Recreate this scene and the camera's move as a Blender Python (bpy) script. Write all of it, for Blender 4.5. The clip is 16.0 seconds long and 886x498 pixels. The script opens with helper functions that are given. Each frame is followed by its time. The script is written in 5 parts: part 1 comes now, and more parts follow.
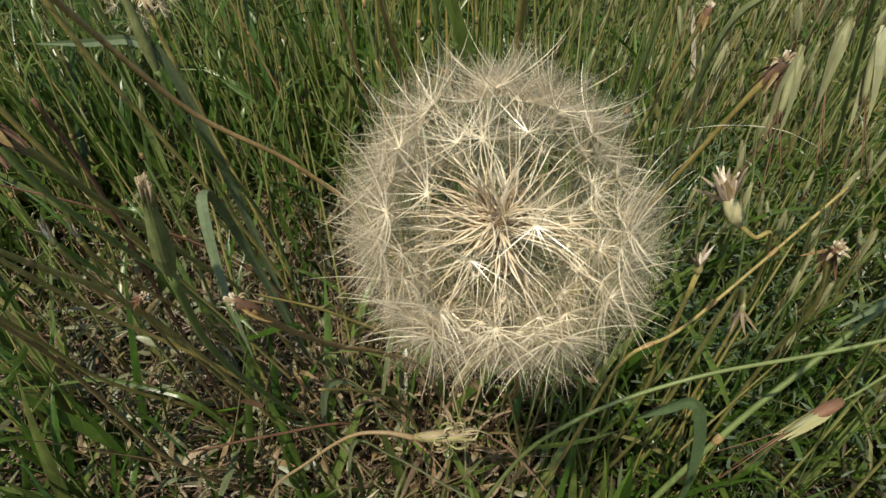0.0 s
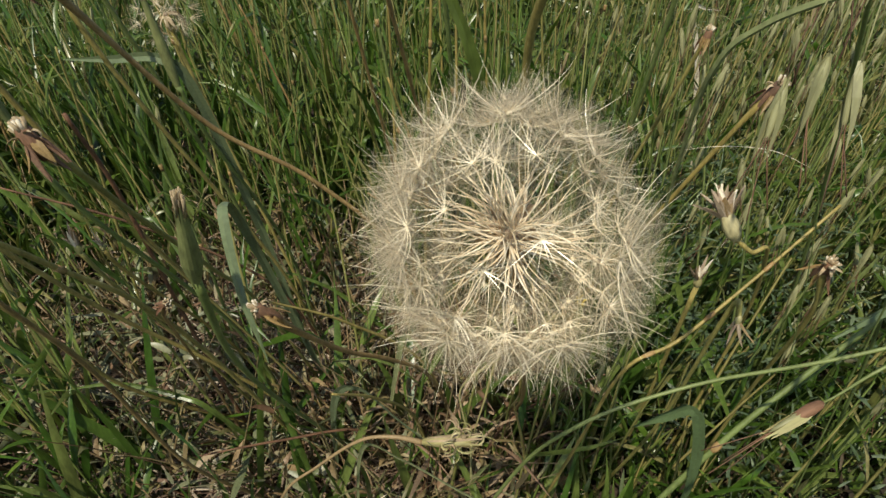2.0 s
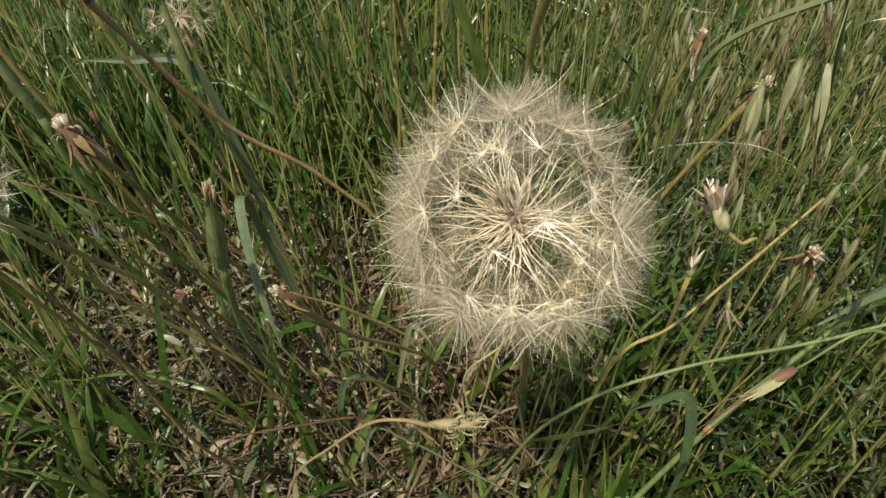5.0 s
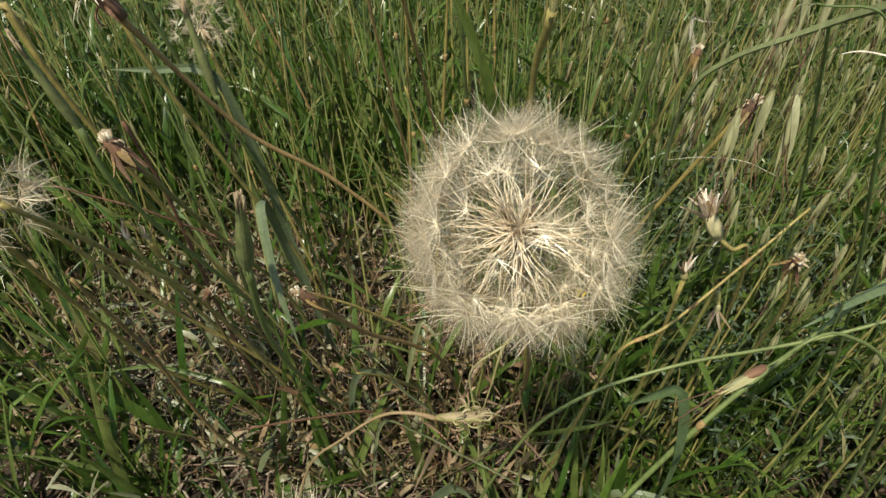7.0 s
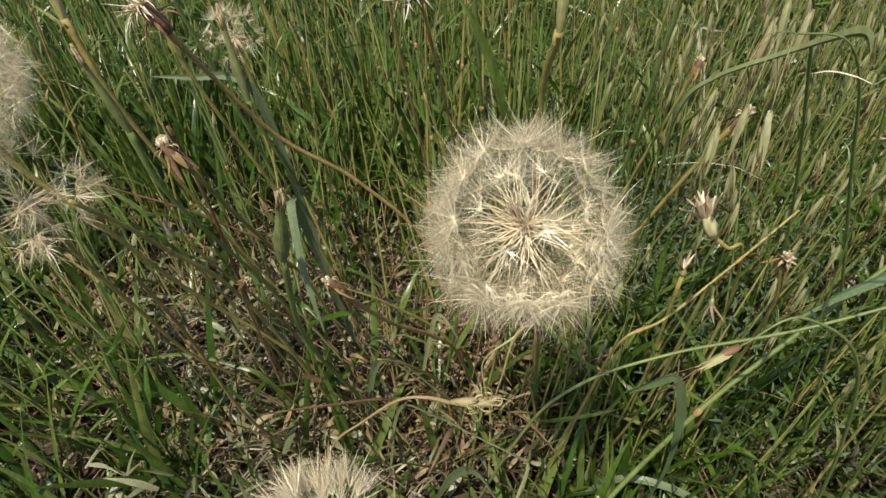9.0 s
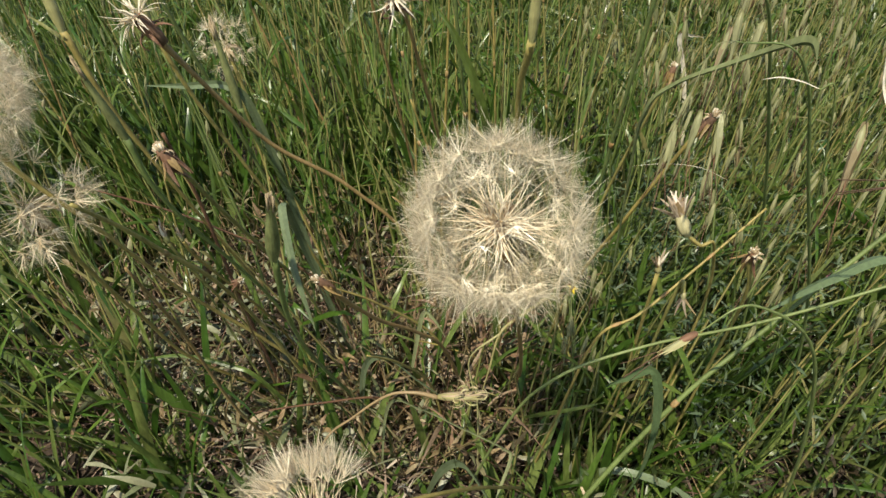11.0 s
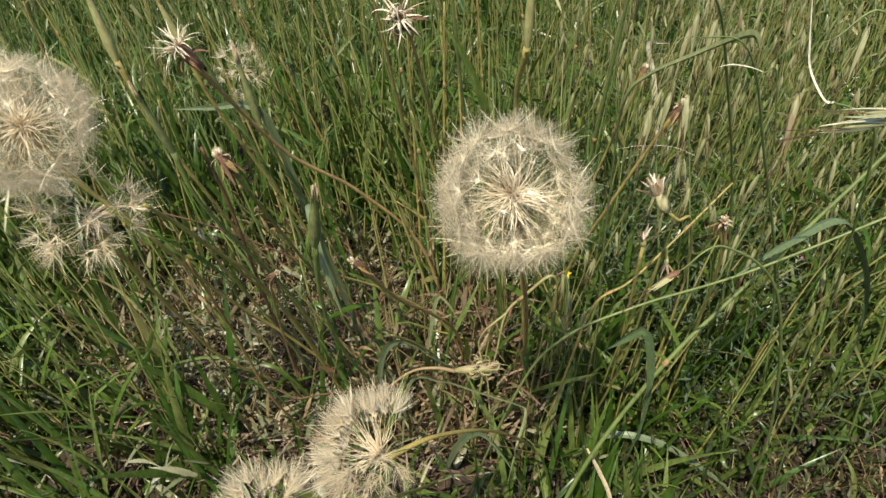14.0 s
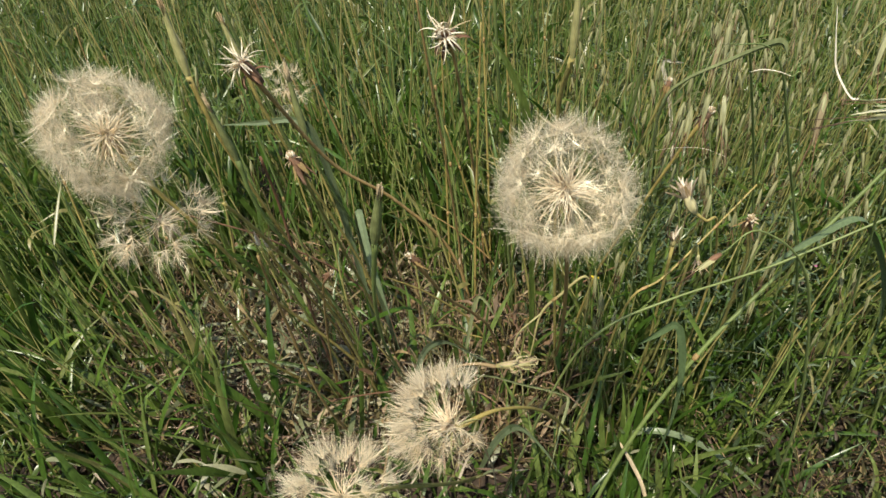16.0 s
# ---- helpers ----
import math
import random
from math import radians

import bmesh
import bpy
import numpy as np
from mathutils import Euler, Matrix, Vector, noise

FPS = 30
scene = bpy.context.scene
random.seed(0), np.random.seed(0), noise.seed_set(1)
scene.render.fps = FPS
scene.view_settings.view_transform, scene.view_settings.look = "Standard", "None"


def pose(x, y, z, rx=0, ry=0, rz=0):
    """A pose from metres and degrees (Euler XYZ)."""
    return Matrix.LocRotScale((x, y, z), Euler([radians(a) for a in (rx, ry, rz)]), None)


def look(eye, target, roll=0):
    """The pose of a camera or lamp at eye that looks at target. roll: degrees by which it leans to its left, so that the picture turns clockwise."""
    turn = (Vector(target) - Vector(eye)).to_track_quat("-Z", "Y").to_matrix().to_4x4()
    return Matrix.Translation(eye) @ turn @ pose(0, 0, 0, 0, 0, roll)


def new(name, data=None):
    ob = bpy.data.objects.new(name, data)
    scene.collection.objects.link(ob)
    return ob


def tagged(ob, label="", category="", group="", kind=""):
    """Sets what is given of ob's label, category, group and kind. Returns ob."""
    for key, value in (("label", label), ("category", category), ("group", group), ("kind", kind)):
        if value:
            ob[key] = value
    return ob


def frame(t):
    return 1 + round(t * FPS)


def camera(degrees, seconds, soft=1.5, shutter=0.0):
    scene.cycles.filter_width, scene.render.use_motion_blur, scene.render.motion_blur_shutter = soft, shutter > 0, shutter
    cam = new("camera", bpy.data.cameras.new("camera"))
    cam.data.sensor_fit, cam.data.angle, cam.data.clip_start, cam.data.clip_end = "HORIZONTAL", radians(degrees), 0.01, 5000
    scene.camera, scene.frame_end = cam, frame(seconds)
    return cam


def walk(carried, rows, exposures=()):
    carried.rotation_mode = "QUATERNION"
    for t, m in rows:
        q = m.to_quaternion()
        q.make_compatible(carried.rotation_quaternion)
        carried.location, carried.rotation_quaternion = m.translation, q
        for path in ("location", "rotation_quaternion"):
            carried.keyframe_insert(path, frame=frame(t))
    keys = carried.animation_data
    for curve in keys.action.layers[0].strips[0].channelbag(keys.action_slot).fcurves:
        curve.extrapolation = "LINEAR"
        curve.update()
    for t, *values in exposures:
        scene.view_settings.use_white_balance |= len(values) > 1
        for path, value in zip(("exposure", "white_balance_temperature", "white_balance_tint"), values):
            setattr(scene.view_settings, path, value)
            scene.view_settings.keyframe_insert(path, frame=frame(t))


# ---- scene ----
cam = camera(63.9, 16.0, soft=1.5)
PATH = [
    (0, (0.014, -0.006, 0.537), (-0.075, 1.612, -0.636), -0.5),
    (0.5, (0.015, -0.009, 0.537), (-0.081, 1.62, -0.619), -0.3),
    (1, (0.013, -0.013, 0.542), (-0.084, 1.618, -0.612), -0.2),
    (1.5, (0.014, -0.015, 0.546), (-0.097, 1.614, -0.609), -0.2),
    (2, (0.012, -0.02, 0.547), (-0.091, 1.616, -0.6), -0.2),
    (2.5, (0.011, -0.022, 0.548), (-0.085, 1.614, -0.598), -0.1),
    (3, (0.011, -0.022, 0.552), (-0.085, 1.612, -0.597), 0.2),
    (3.5, (0.011, -0.025, 0.554), (-0.085, 1.608, -0.597), 0.2),
    (4, (0.009, -0.03, 0.555), (-0.083, 1.603, -0.595), 0.3),
    (4.5, (0.009, -0.036, 0.555), (-0.085, 1.6, -0.591), 0.0),
    (7, (0.009, -0.062, 0.574), (-0.108, 1.569, -0.577), 0.0),
    (7.5, (0.01, -0.067, 0.58), (-0.117, 1.561, -0.574), -0.2),
    (8, (0.01, -0.075, 0.58), (-0.136, 1.562, -0.56), -0.0),
    (8.2, (0.01, -0.081, 0.584), (-0.148, 1.552, -0.559), -0.1),
    (10.3, (0.014, -0.105, 0.596), (-0.137, 1.524, -0.554), -0.5),
    (10.5, (0.017, -0.108, 0.596), (-0.129, 1.528, -0.545), -0.3),
    (11, (0.019, -0.114, 0.602), (-0.124, 1.525, -0.534), -0.5),
    (11.5, (0.017, -0.128, 0.604), (-0.127, 1.519, -0.522), -1.9),
    (12, (0.01, -0.144, 0.607), (-0.109, 1.507, -0.515), -2.7),
    (12.5, (0.006, -0.152, 0.61), (-0.087, 1.506, -0.504), -2.4),
    (13, (0.005, -0.162, 0.614), (-0.076, 1.498, -0.499), -2.4),
    (13.5, (0.002, -0.173, 0.614), (-0.08, 1.495, -0.486), -2.3),
    (14, (0.001, -0.187, 0.618), (-0.095, 1.489, -0.469), -2.8),
    (14.5, (-0.005, -0.199, 0.621), (-0.11, 1.486, -0.451), -2.8),
    (15, (-0.02, -0.207, 0.619), (-0.118, 1.496, -0.425), -2.8),
    (15.5, (-0.027, -0.218, 0.62), (-0.131, 1.492, -0.413), -3.2),
    (16, (-0.033, -0.233, 0.621), (-0.133, 1.484, -0.4), -3.3),
]
walk(cam, [(t, look(eye, target, roll)) for t, eye, target, roll in PATH], [(0, -0.08, 6780, 5), (4.5, 0.0, 6780, 5), (8, 0.17, 6780, 5), (16, 0.38, 6780, 5)])


# ---- world, sun ----
SUN_DIR = Vector((-0.17, -0.54, 0.825)).normalized()      # towards the sun
world = bpy.data.worlds.new("sky")
scene.world = world
world.use_nodes = True
wn = world.node_tree.nodes
sky = wn.new("ShaderNodeTexSky")
sky.sky_type = "NISHITA"
sky.sun_disc = False
sky.sun_elevation = math.asin(SUN_DIR.z)
sky.sun_rotation = math.atan2(SUN_DIR.x, SUN_DIR.y)
wn["Background"].inputs["Strength"].default_value = 0.12
world.node_tree.links.new(sky.outputs[0], wn["Background"].inputs[0])
sun_data = bpy.data.lights.new("sun", "SUN")
sun_data.energy, sun_data.angle, sun_data.color = 4.7, radians(0.55), (1.0, 0.93, 0.80)
sun = new("sun", sun_data)
sun.matrix_world = look(SUN_DIR * 5, (0, 0, 0))


# ---- materials ----
def plant_material(name, colours, rough=0.5, through_light=0.3, per="island", scale=120.0, contrast=0.35, bump=0.15, spec=0.4,
                   stretch=(1.0, 1.0, 0.25), through_tint=(1.0, 1.05, 0.6)):
    """A leaf, straw or hair: colour picked per piece from the list, mottled at two scales, partly letting light through."""
    mat = bpy.data.materials.new(name)
    mat.use_nodes = True
    nt = mat.node_tree
    n, l = nt.nodes, nt.links
    n.clear()
    out = n.new("ShaderNodeOutputMaterial")
    if per == "island":
        rnd = n.new("ShaderNodeNewGeometry").outputs["Random Per Island"]
    else:
        rnd = n.new("ShaderNodeObjectInfo").outputs["Random"]
    ramp = n.new("ShaderNodeValToRGB")
    els = ramp.color_ramp.elements
    while len(els) < len(colours):
        els.new(0.5)
    for i, c in enumerate(colours):
        els[i].position = i / max(1, len(colours) - 1)
        els[i].color = (*c, 1)
    l.new(rnd, ramp.inputs[0])
    tc = n.new("ShaderNodeTexCoord")
    mp = n.new("ShaderNodeMapping")
    mp.inputs["Scale"].default_value = stretch
    l.new(tc.outputs["Object"], mp.inputs[0])
    fine = n.new("ShaderNodeTexNoise")
    fine.inputs["Scale"].default_value, fine.inputs["Detail"].default_value = scale * 6, 3
    wide = n.new("ShaderNodeTexNoise")
    wide.inputs["Scale"].default_value, wide.inputs["Detail"].default_value = scale * 0.5, 3
    l.new(mp.outputs[0], fine.inputs["Vector"])
    l.new(tc.outputs["Object"], wide.inputs["Vector"])
    add = n.new("ShaderNodeMath")
    add.operation = "ADD"
    l.new(fine.outputs["Fac"], add.inputs[0])
    l.new(wide.outputs["Fac"], add.inputs[1])
    span = n.new("ShaderNodeMapRange")
    span.inputs["From Min"].default_value, span.inputs["From Max"].default_value = 0.65, 1.35
    span.inputs["To Min"].default_value, span.inputs["To Max"].default_value = 1 - contrast, 1 + contrast
    l.new(add.outputs[0], span.inputs[0])
    mul = n.new("ShaderNodeVectorMath")
    mul.operation = "SCALE"
    l.new(ramp.outputs[0], mul.inputs[0])
    l.new(span.outputs[0], mul.inputs["Scale"])
    bs = n.new("ShaderNodeBsdfPrincipled")
    bs.inputs["Roughness"].default_value = rough
    bs.inputs["Specular IOR Level"].default_value = spec
    l.new(mul.outputs[0], bs.inputs["Base Color"])
    if bump:
        bp = n.new("ShaderNodeBump")
        bp.inputs["Strength"].default_value, bp.inputs["Distance"].default_value = bump, 0.0006
        l.new(fine.outputs["Fac"], bp.inputs["Height"])
        l.new(bp.outputs[0], bs.inputs["Normal"])
    if through_light:
        tr = n.new("ShaderNodeBsdfTranslucent")
        tint = n.new("ShaderNodeVectorMath")
        tint.operation = "MULTIPLY"
        tint.inputs[1].default_value = through_tint
        l.new(mul.outputs[0], tint.inputs[0])
        l.new(tint.outputs[0], tr.inputs[0])
        mix = n.new("ShaderNodeMixShader")
        mix.inputs[0].default_value = through_light
        l.new(bs.outputs[0], mix.inputs[1])
        l.new(tr.outputs[0], mix.inputs[2])
        l.new(mix.outputs[0], out.inputs[0])
    else:
        l.new(bs.outputs[0], out.inputs[0])
    return mat


def soil_material():
    mat = bpy.data.materials.new("soil")
    mat.use_nodes = True
    n, l = mat.node_tree.nodes, mat.node_tree.links
    bs = n["Principled BSDF"]
    tc = n.new("ShaderNodeTexCoord")
    a = n.new("ShaderNodeTexNoise")
    a.inputs["Scale"].default_value, a.inputs["Detail"].default_value = 90, 8
    b = n.new("ShaderNodeTexNoise")
    b.inputs["Scale"].default_value, b.inputs["Detail"].default_value = 5, 4
    for t in (a, b):
        l.new(tc.outputs["Object"], t.inputs["Vector"])
    r = n.new("ShaderNodeValToRGB")
    for pos, c in ((0.0, (0.020, 0.012, 0.008)), (0.5, (0.052, 0.034, 0.022)), (1.0, (0.13, 0.09, 0.06))):
        e = r.color_ramp.elements.new(pos) if pos == 0.5 else r.color_ramp.elements[0 if pos == 0 else -1]
        e.color = (*c, 1)
    r.color_ramp.elements[0].position, r.color_ramp.elements[-1].position = 0.3, 0.75
    l.new(a.outputs["Fac"], r.inputs[0])
    m = n.new("ShaderNodeMixRGB")
    m.blend_type, m.inputs[0].default_value = "MULTIPLY", 0.5
    l.new(r.outputs[0], m.inputs[1])
    l.new(b.outputs["Fac"], m.inputs[2])
    # far off the sheet is turf
    away = n.new("ShaderNodeVectorMath")
    away.operation = "DISTANCE"
    away.inputs[1].default_value = (0.0, 0.6, 0.0)
    l.new(tc.outputs["Object"], away.inputs[0])
    turf = n.new("ShaderNodeMapRange")
    turf.inputs["From Min"].default_value, turf.inputs["From Max"].default_value = 0.85, 1.7
    l.new(away.outputs["Value"], turf.inputs[0])
    g = n.new("ShaderNodeMixRGB")
    g.inputs[2].default_value = (0.035, 0.055, 0.016, 1)
    l.new(turf.outputs[0], g.inputs[0])
    l.new(m.outputs[0], g.inputs[1])
    l.new(g.outputs[0], bs.inputs["Base Color"])
    bs.inputs["Roughness"].default_value = 0.95
    bp = n.new("ShaderNodeBump")
    bp.inputs["Strength"].default_value, bp.inputs["Distance"].default_value = 0.8, 0.006
    l.new(a.outputs["Fac"], bp.inputs["Height"])
    l.new(bp.outputs[0], bs.inputs["Normal"])
    return mat


SOIL = soil_material()
GRASS = plant_material("grass_green", [(0.035, 0.080, 0.010), (0.070, 0.140, 0.016), (0.13, 0.19, 0.032), (0.045, 0.11, 0.014), (0.20, 0.235, 0.065), (0.085, 0.16, 0.018), (0.29, 0.25, 0.10)],
                       rough=0.34, through_light=0.38, scale=60, spec=0.55, contrast=0.45)
DARK_GRASS = plant_material("grass_dark", [(0.032, 0.070, 0.010), (0.055, 0.110, 0.016), (0.10, 0.155, 0.032), (0.042, 0.090, 0.012), (0.17, 0.21, 0.060), (0.070, 0.130, 0.018), (0.24, 0.22, 0.085)],
                            rough=0.32, through_light=0.3, scale=60, spec=0.6, contrast=0.45)
GREY_GRASS = plant_material("grass_greygreen", [(0.065, 0.105, 0.022), (0.12, 0.165, 0.042), (0.19, 0.215, 0.075), (0.05, 0.095, 0.016), (0.26, 0.265, 0.10), (0.34, 0.29, 0.13)],
                            rough=0.36, through_light=0.35, scale=60, spec=0.5, contrast=0.45)
WEED = plant_material("weed_green", [(0.025, 0.042, 0.012), (0.04, 0.062, 0.016), (0.06, 0.085, 0.025), (0.075, 0.052, 0.028), (0.04, 0.03, 0.016)], rough=0.55, through_light=0.3, scale=80)
FEATHERY = plant_material("weed_feathery", [(0.05, 0.085, 0.04), (0.09, 0.13, 0.065), (0.14, 0.18, 0.10), (0.045, 0.075, 0.03)], rough=0.5, through_light=0.3, scale=80)
WITHERED = plant_material("weed_withered", [(0.14, 0.10, 0.05), (0.21, 0.17, 0.075), (0.30, 0.195, 0.105), (0.12, 0.14, 0.05), (0.36, 0.275, 0.17), (0.18, 0.10, 0.058), (0.19, 0.195, 0.085)], rough=0.5, through_light=0.2, scale=100, contrast=0.45)
LIMP_LEAF = plant_material("leaf_limp", [(0.12, 0.14, 0.065), (0.20, 0.21, 0.12), (0.28, 0.27, 0.17), (0.15, 0.17, 0.08), (0.34, 0.29, 0.19)], rough=0.4, through_light=0.2, scale=80, spec=0.5)
STALK = plant_material("grass_stalk", [(0.08, 0.13, 0.028), (0.14, 0.19, 0.045), (0.20, 0.235, 0.075), (0.24, 0.22, 0.07), (0.34, 0.28, 0.11), (0.11, 0.165, 0.033)],
                       rough=0.33, through_light=0.12, scale=60, spec=0.6)
OAT_GREEN = plant_material("oat_green", [(0.19, 0.21, 0.09), (0.27, 0.275, 0.13), (0.36, 0.34, 0.18), (0.23, 0.245, 0.11), (0.38, 0.33, 0.19)],
                           rough=0.45, through_light=0.3, scale=90, spec=0.4)
BLUE_LEAF = plant_material("leaf_bluegreen", [(0.15, 0.195, 0.095), (0.18, 0.22, 0.12), (0.11, 0.165, 0.07)], rough=0.4, through_light=0.22, per="object", scale=70, spec=0.55,
                           contrast=0.25, stretch=(1, 1, 1))
DRY = plant_material("dry_straw", [(0.085, 0.048, 0.032), (0.16, 0.10, 0.065), (0.31, 0.22, 0.155), (0.11, 0.06, 0.040), (0.48, 0.40, 0.30), (0.07, 0.045, 0.030)],
                     rough=0.7, through_light=0.15, scale=80, through_tint=(1, 0.9, 0.7))
BROWN_STEM = plant_material("stem_brown", [(0.27, 0.165, 0.065), (0.34, 0.22, 0.09), (0.22, 0.15, 0.06)], rough=0.55, through_light=0.0, per="object", scale=120, contrast=0.45)
OLIVE_STEM = plant_material("stem_olive", [(0.28, 0.215, 0.065), (0.33, 0.26, 0.085), (0.22, 0.205, 0.065)], rough=0.5, through_light=0.0, per="object", scale=120, contrast=0.4)
GREEN_STEM = plant_material("stem_green", [(0.14, 0.18, 0.055), (0.17, 0.205, 0.07), (0.12, 0.165, 0.05)], rough=0.45, through_light=0.0, per="object", scale=120, contrast=0.3)
TAN = plant_material("dried_tan", [(0.36, 0.28, 0.17), (0.48, 0.38, 0.24), (0.42, 0.31, 0.19)], rough=0.65, through_light=0.2, per="object", scale=150, contrast=0.4,
                     through_tint=(1, 0.85, 0.6))
PALE = plant_material("dried_pale", [(0.78, 0.70, 0.55), (0.85, 0.78, 0.64), (0.68, 0.58, 0.43)], rough=0.6, through_light=0.25, per="object", scale=150, contrast=0.3,
                      through_tint=(1, 0.9, 0.7))
PAPERY = plant_material("dried_papery", [(0.48, 0.38, 0.27), (0.56, 0.46, 0.34), (0.42, 0.31, 0.22)], rough=0.5, through_light=0.45, per="object", scale=150, contrast=0.3, through_tint=(1, 0.9, 0.8))
RED_GLUME = plant_material("glume_reddish", [(0.25, 0.195, 0.105), (0.30, 0.23, 0.13)], rough=0.5, through_light=0.25, per="object", scale=120, contrast=0.4)
REDBROWN = plant_material("dried_brown", [(0.16, 0.08, 0.045), (0.22, 0.12, 0.07), (0.12, 0.07, 0.045)], rough=0.7, through_light=0.1, per="object", scale=150, contrast=0.5)
OAT_YELLOW = plant_material("oat_yellow", [(0.40, 0.37, 0.17), (0.46, 0.42, 0.21)], rough=0.45, through_light=0.2, per="object", scale=150, contrast=0.3, stretch=(1.0, 1.0, 0.1))
PALE_LEAF = plant_material("leaf_pale", [(0.24, 0.27, 0.12), (0.30, 0.32, 0.16)], rough=0.5, through_light=0.25, per="object", scale=90, contrast=0.35)
OAT_PALE = plant_material("oat_bleached", [(0.60, 0.57, 0.36), (0.68, 0.64, 0.44)], rough=0.45, through_light=0.25, per="object", scale=150, contrast=0.25)
RED_DRY = plant_material("dry_reddish", [(0.13, 0.075, 0.042), (0.21, 0.13, 0.075), (0.33, 0.24, 0.15), (0.085, 0.052, 0.032), (0.24, 0.15, 0.09)], rough=0.6, through_light=0.15, scale=120, contrast=0.45)
BUD_GREEN = plant_material("bud_green", [(0.17, 0.19, 0.07), (0.20, 0.215, 0.085)], rough=0.6, through_light=0.05, per="object", scale=120, contrast=0.45)
BUD = plant_material("bud_olive", [(0.28, 0.27, 0.11), (0.33, 0.30, 0.13)], rough=0.5, through_light=0.05, per="object", scale=120, contrast=0.3)
DULL_TAN = plant_material("glume_tan", [(0.32, 0.22, 0.11), (0.38, 0.27, 0.145)], rough=0.5, through_light=0.25, per="object", scale=120, contrast=0.3)
YELLOWGREEN = plant_material("bract_yellowgreen", [(0.38, 0.33, 0.14), (0.48, 0.42, 0.23), (0.31, 0.30, 0.11)], rough=0.5, through_light=0.2, per="object", scale=120, contrast=0.3)
SEED = plant_material("seed_tan", [(0.72, 0.55, 0.36), (0.84, 0.69, 0.47), (0.94, 0.84, 0.65)], rough=0.30, through_light=0.1, per="object", scale=300, contrast=0.25,
                      spec=0.6, through_tint=(1, 0.85, 0.6))
PAPPUS = plant_material("pappus_silk", [(0.65, 0.560, 0.425), (0.73, 0.64, 0.495), (0.69, 0.60, 0.46)], rough=0.35, through_light=0.62, per="object", scale=200,
                        contrast=0.12, bump=0, spec=0.5, through_tint=(1, 0.95, 0.85))
BRISTLE = plant_material("pappus_bristle", [(0.87, 0.765, 0.565), (0.94, 0.85, 0.66)], rough=0.28, through_light=0.15, per="object", scale=200,
                         contrast=0.1, bump=0, spec=0.8, through_tint=(1, 0.95, 0.85))
GOLD = plant_material("pappus_matted", [(0.82, 0.68, 0.46), (0.88, 0.77, 0.57), (0.84, 0.74, 0.56)], rough=0.35, through_light=0.2, per="object", scale=200,
                      contrast=0.15, bump=0, spec=0.6, through_tint=(1, 0.92, 0.75))
PINK = plant_material("petal_pink", [(0.5, 0.12, 0.3), (0.6, 0.2, 0.4)], through_light=0.3, per="object", through_tint=(1, 0.8, 0.9))
YELLOW = plant_material("petal_yellow", [(0.75, 0.55, 0.03), (0.8, 0.62, 0.06)], through_light=0.3, per="object", through_tint=(1, 0.9, 0.6))


# ---- mesh helpers ----
def mesh_of(name, verts, faces, mat, smooth=True):
    me = bpy.data.meshes.new(name)
    me.from_pydata([tuple(v) for v in verts], [], [tuple(f) for f in faces])
    me.materials.append(mat)
    if smooth:
        me.polygons.foreach_set("use_smooth", np.ones(len(me.polygons), bool))
    me.update()
    return me


def bulk_mesh(name, verts, quads, mat):
    """A large mesh of quads from arrays."""
    me = bpy.data.meshes.new(name)
    verts, quads = np.asarray(verts, np.float32).reshape(-1, 3), np.asarray(quads, np.int32).reshape(-1, 4)
    me.vertices.add(len(verts))
    me.vertices.foreach_set("co", verts.ravel())
    me.loops.add(quads.size)
    me.loops.foreach_set("vertex_index", quads.ravel())
    me.polygons.add(len(quads))
    me.polygons.foreach_set("loop_start", np.arange(0, quads.size, 4, dtype=np.int32))
    me.polygons.foreach_set("use_smooth", np.ones(len(quads), bool))
    me.materials.append(mat)
    me.update(calc_edges=True)
    return me


def thing(name, place, label, category, group=""):
    e = new(name)
    e.location = place
    e.empty_display_size = 0.01
    return tagged(e, label, category, group)


def part(name, me, parent, label="", m=None):
    ob = new(name, me)
    ob.parent = parent
    if m is not None:
        ob.matrix_basis = m
    return tagged(ob, label) if label else ob


def smooth_path(points, steps=6):
    """A Catmull-Rom curve through the points."""
    p = [Vector(q) for q in points]
    p = [p[0] * 2 - p[1]] + p + [p[-1] * 2 - p[-2]]
    out = []
    for i in range(1, len(p) - 2):
        for k in range(steps):
            t = k / steps
            out.append(0.5 * (2 * p[i] + (p[i + 1] - p[i - 1]) * t + (2 * p[i - 1] - 5 * p[i] + 4 * p[i + 1] - p[i + 2]) * t * t
                              + (3 * p[i] - p[i - 1] - 3 * p[i + 1] + p[i + 2]) * t ** 3))
    out.append(p[-2])
    return out


def frames_along(path):
    """A tangent and two sides at each point of a path."""
    res, side = [], None
    for i in range(len(path)):
        t = (path[min(i + 1, len(path) - 1)] - path[max(i - 1, 0)]).normalized()
        if side is None:
            side = t.orthogonal().normalized()
        side = (side - t * side.dot(t)).normalized()
        res.append((t, side, t.cross(side)))
    return res


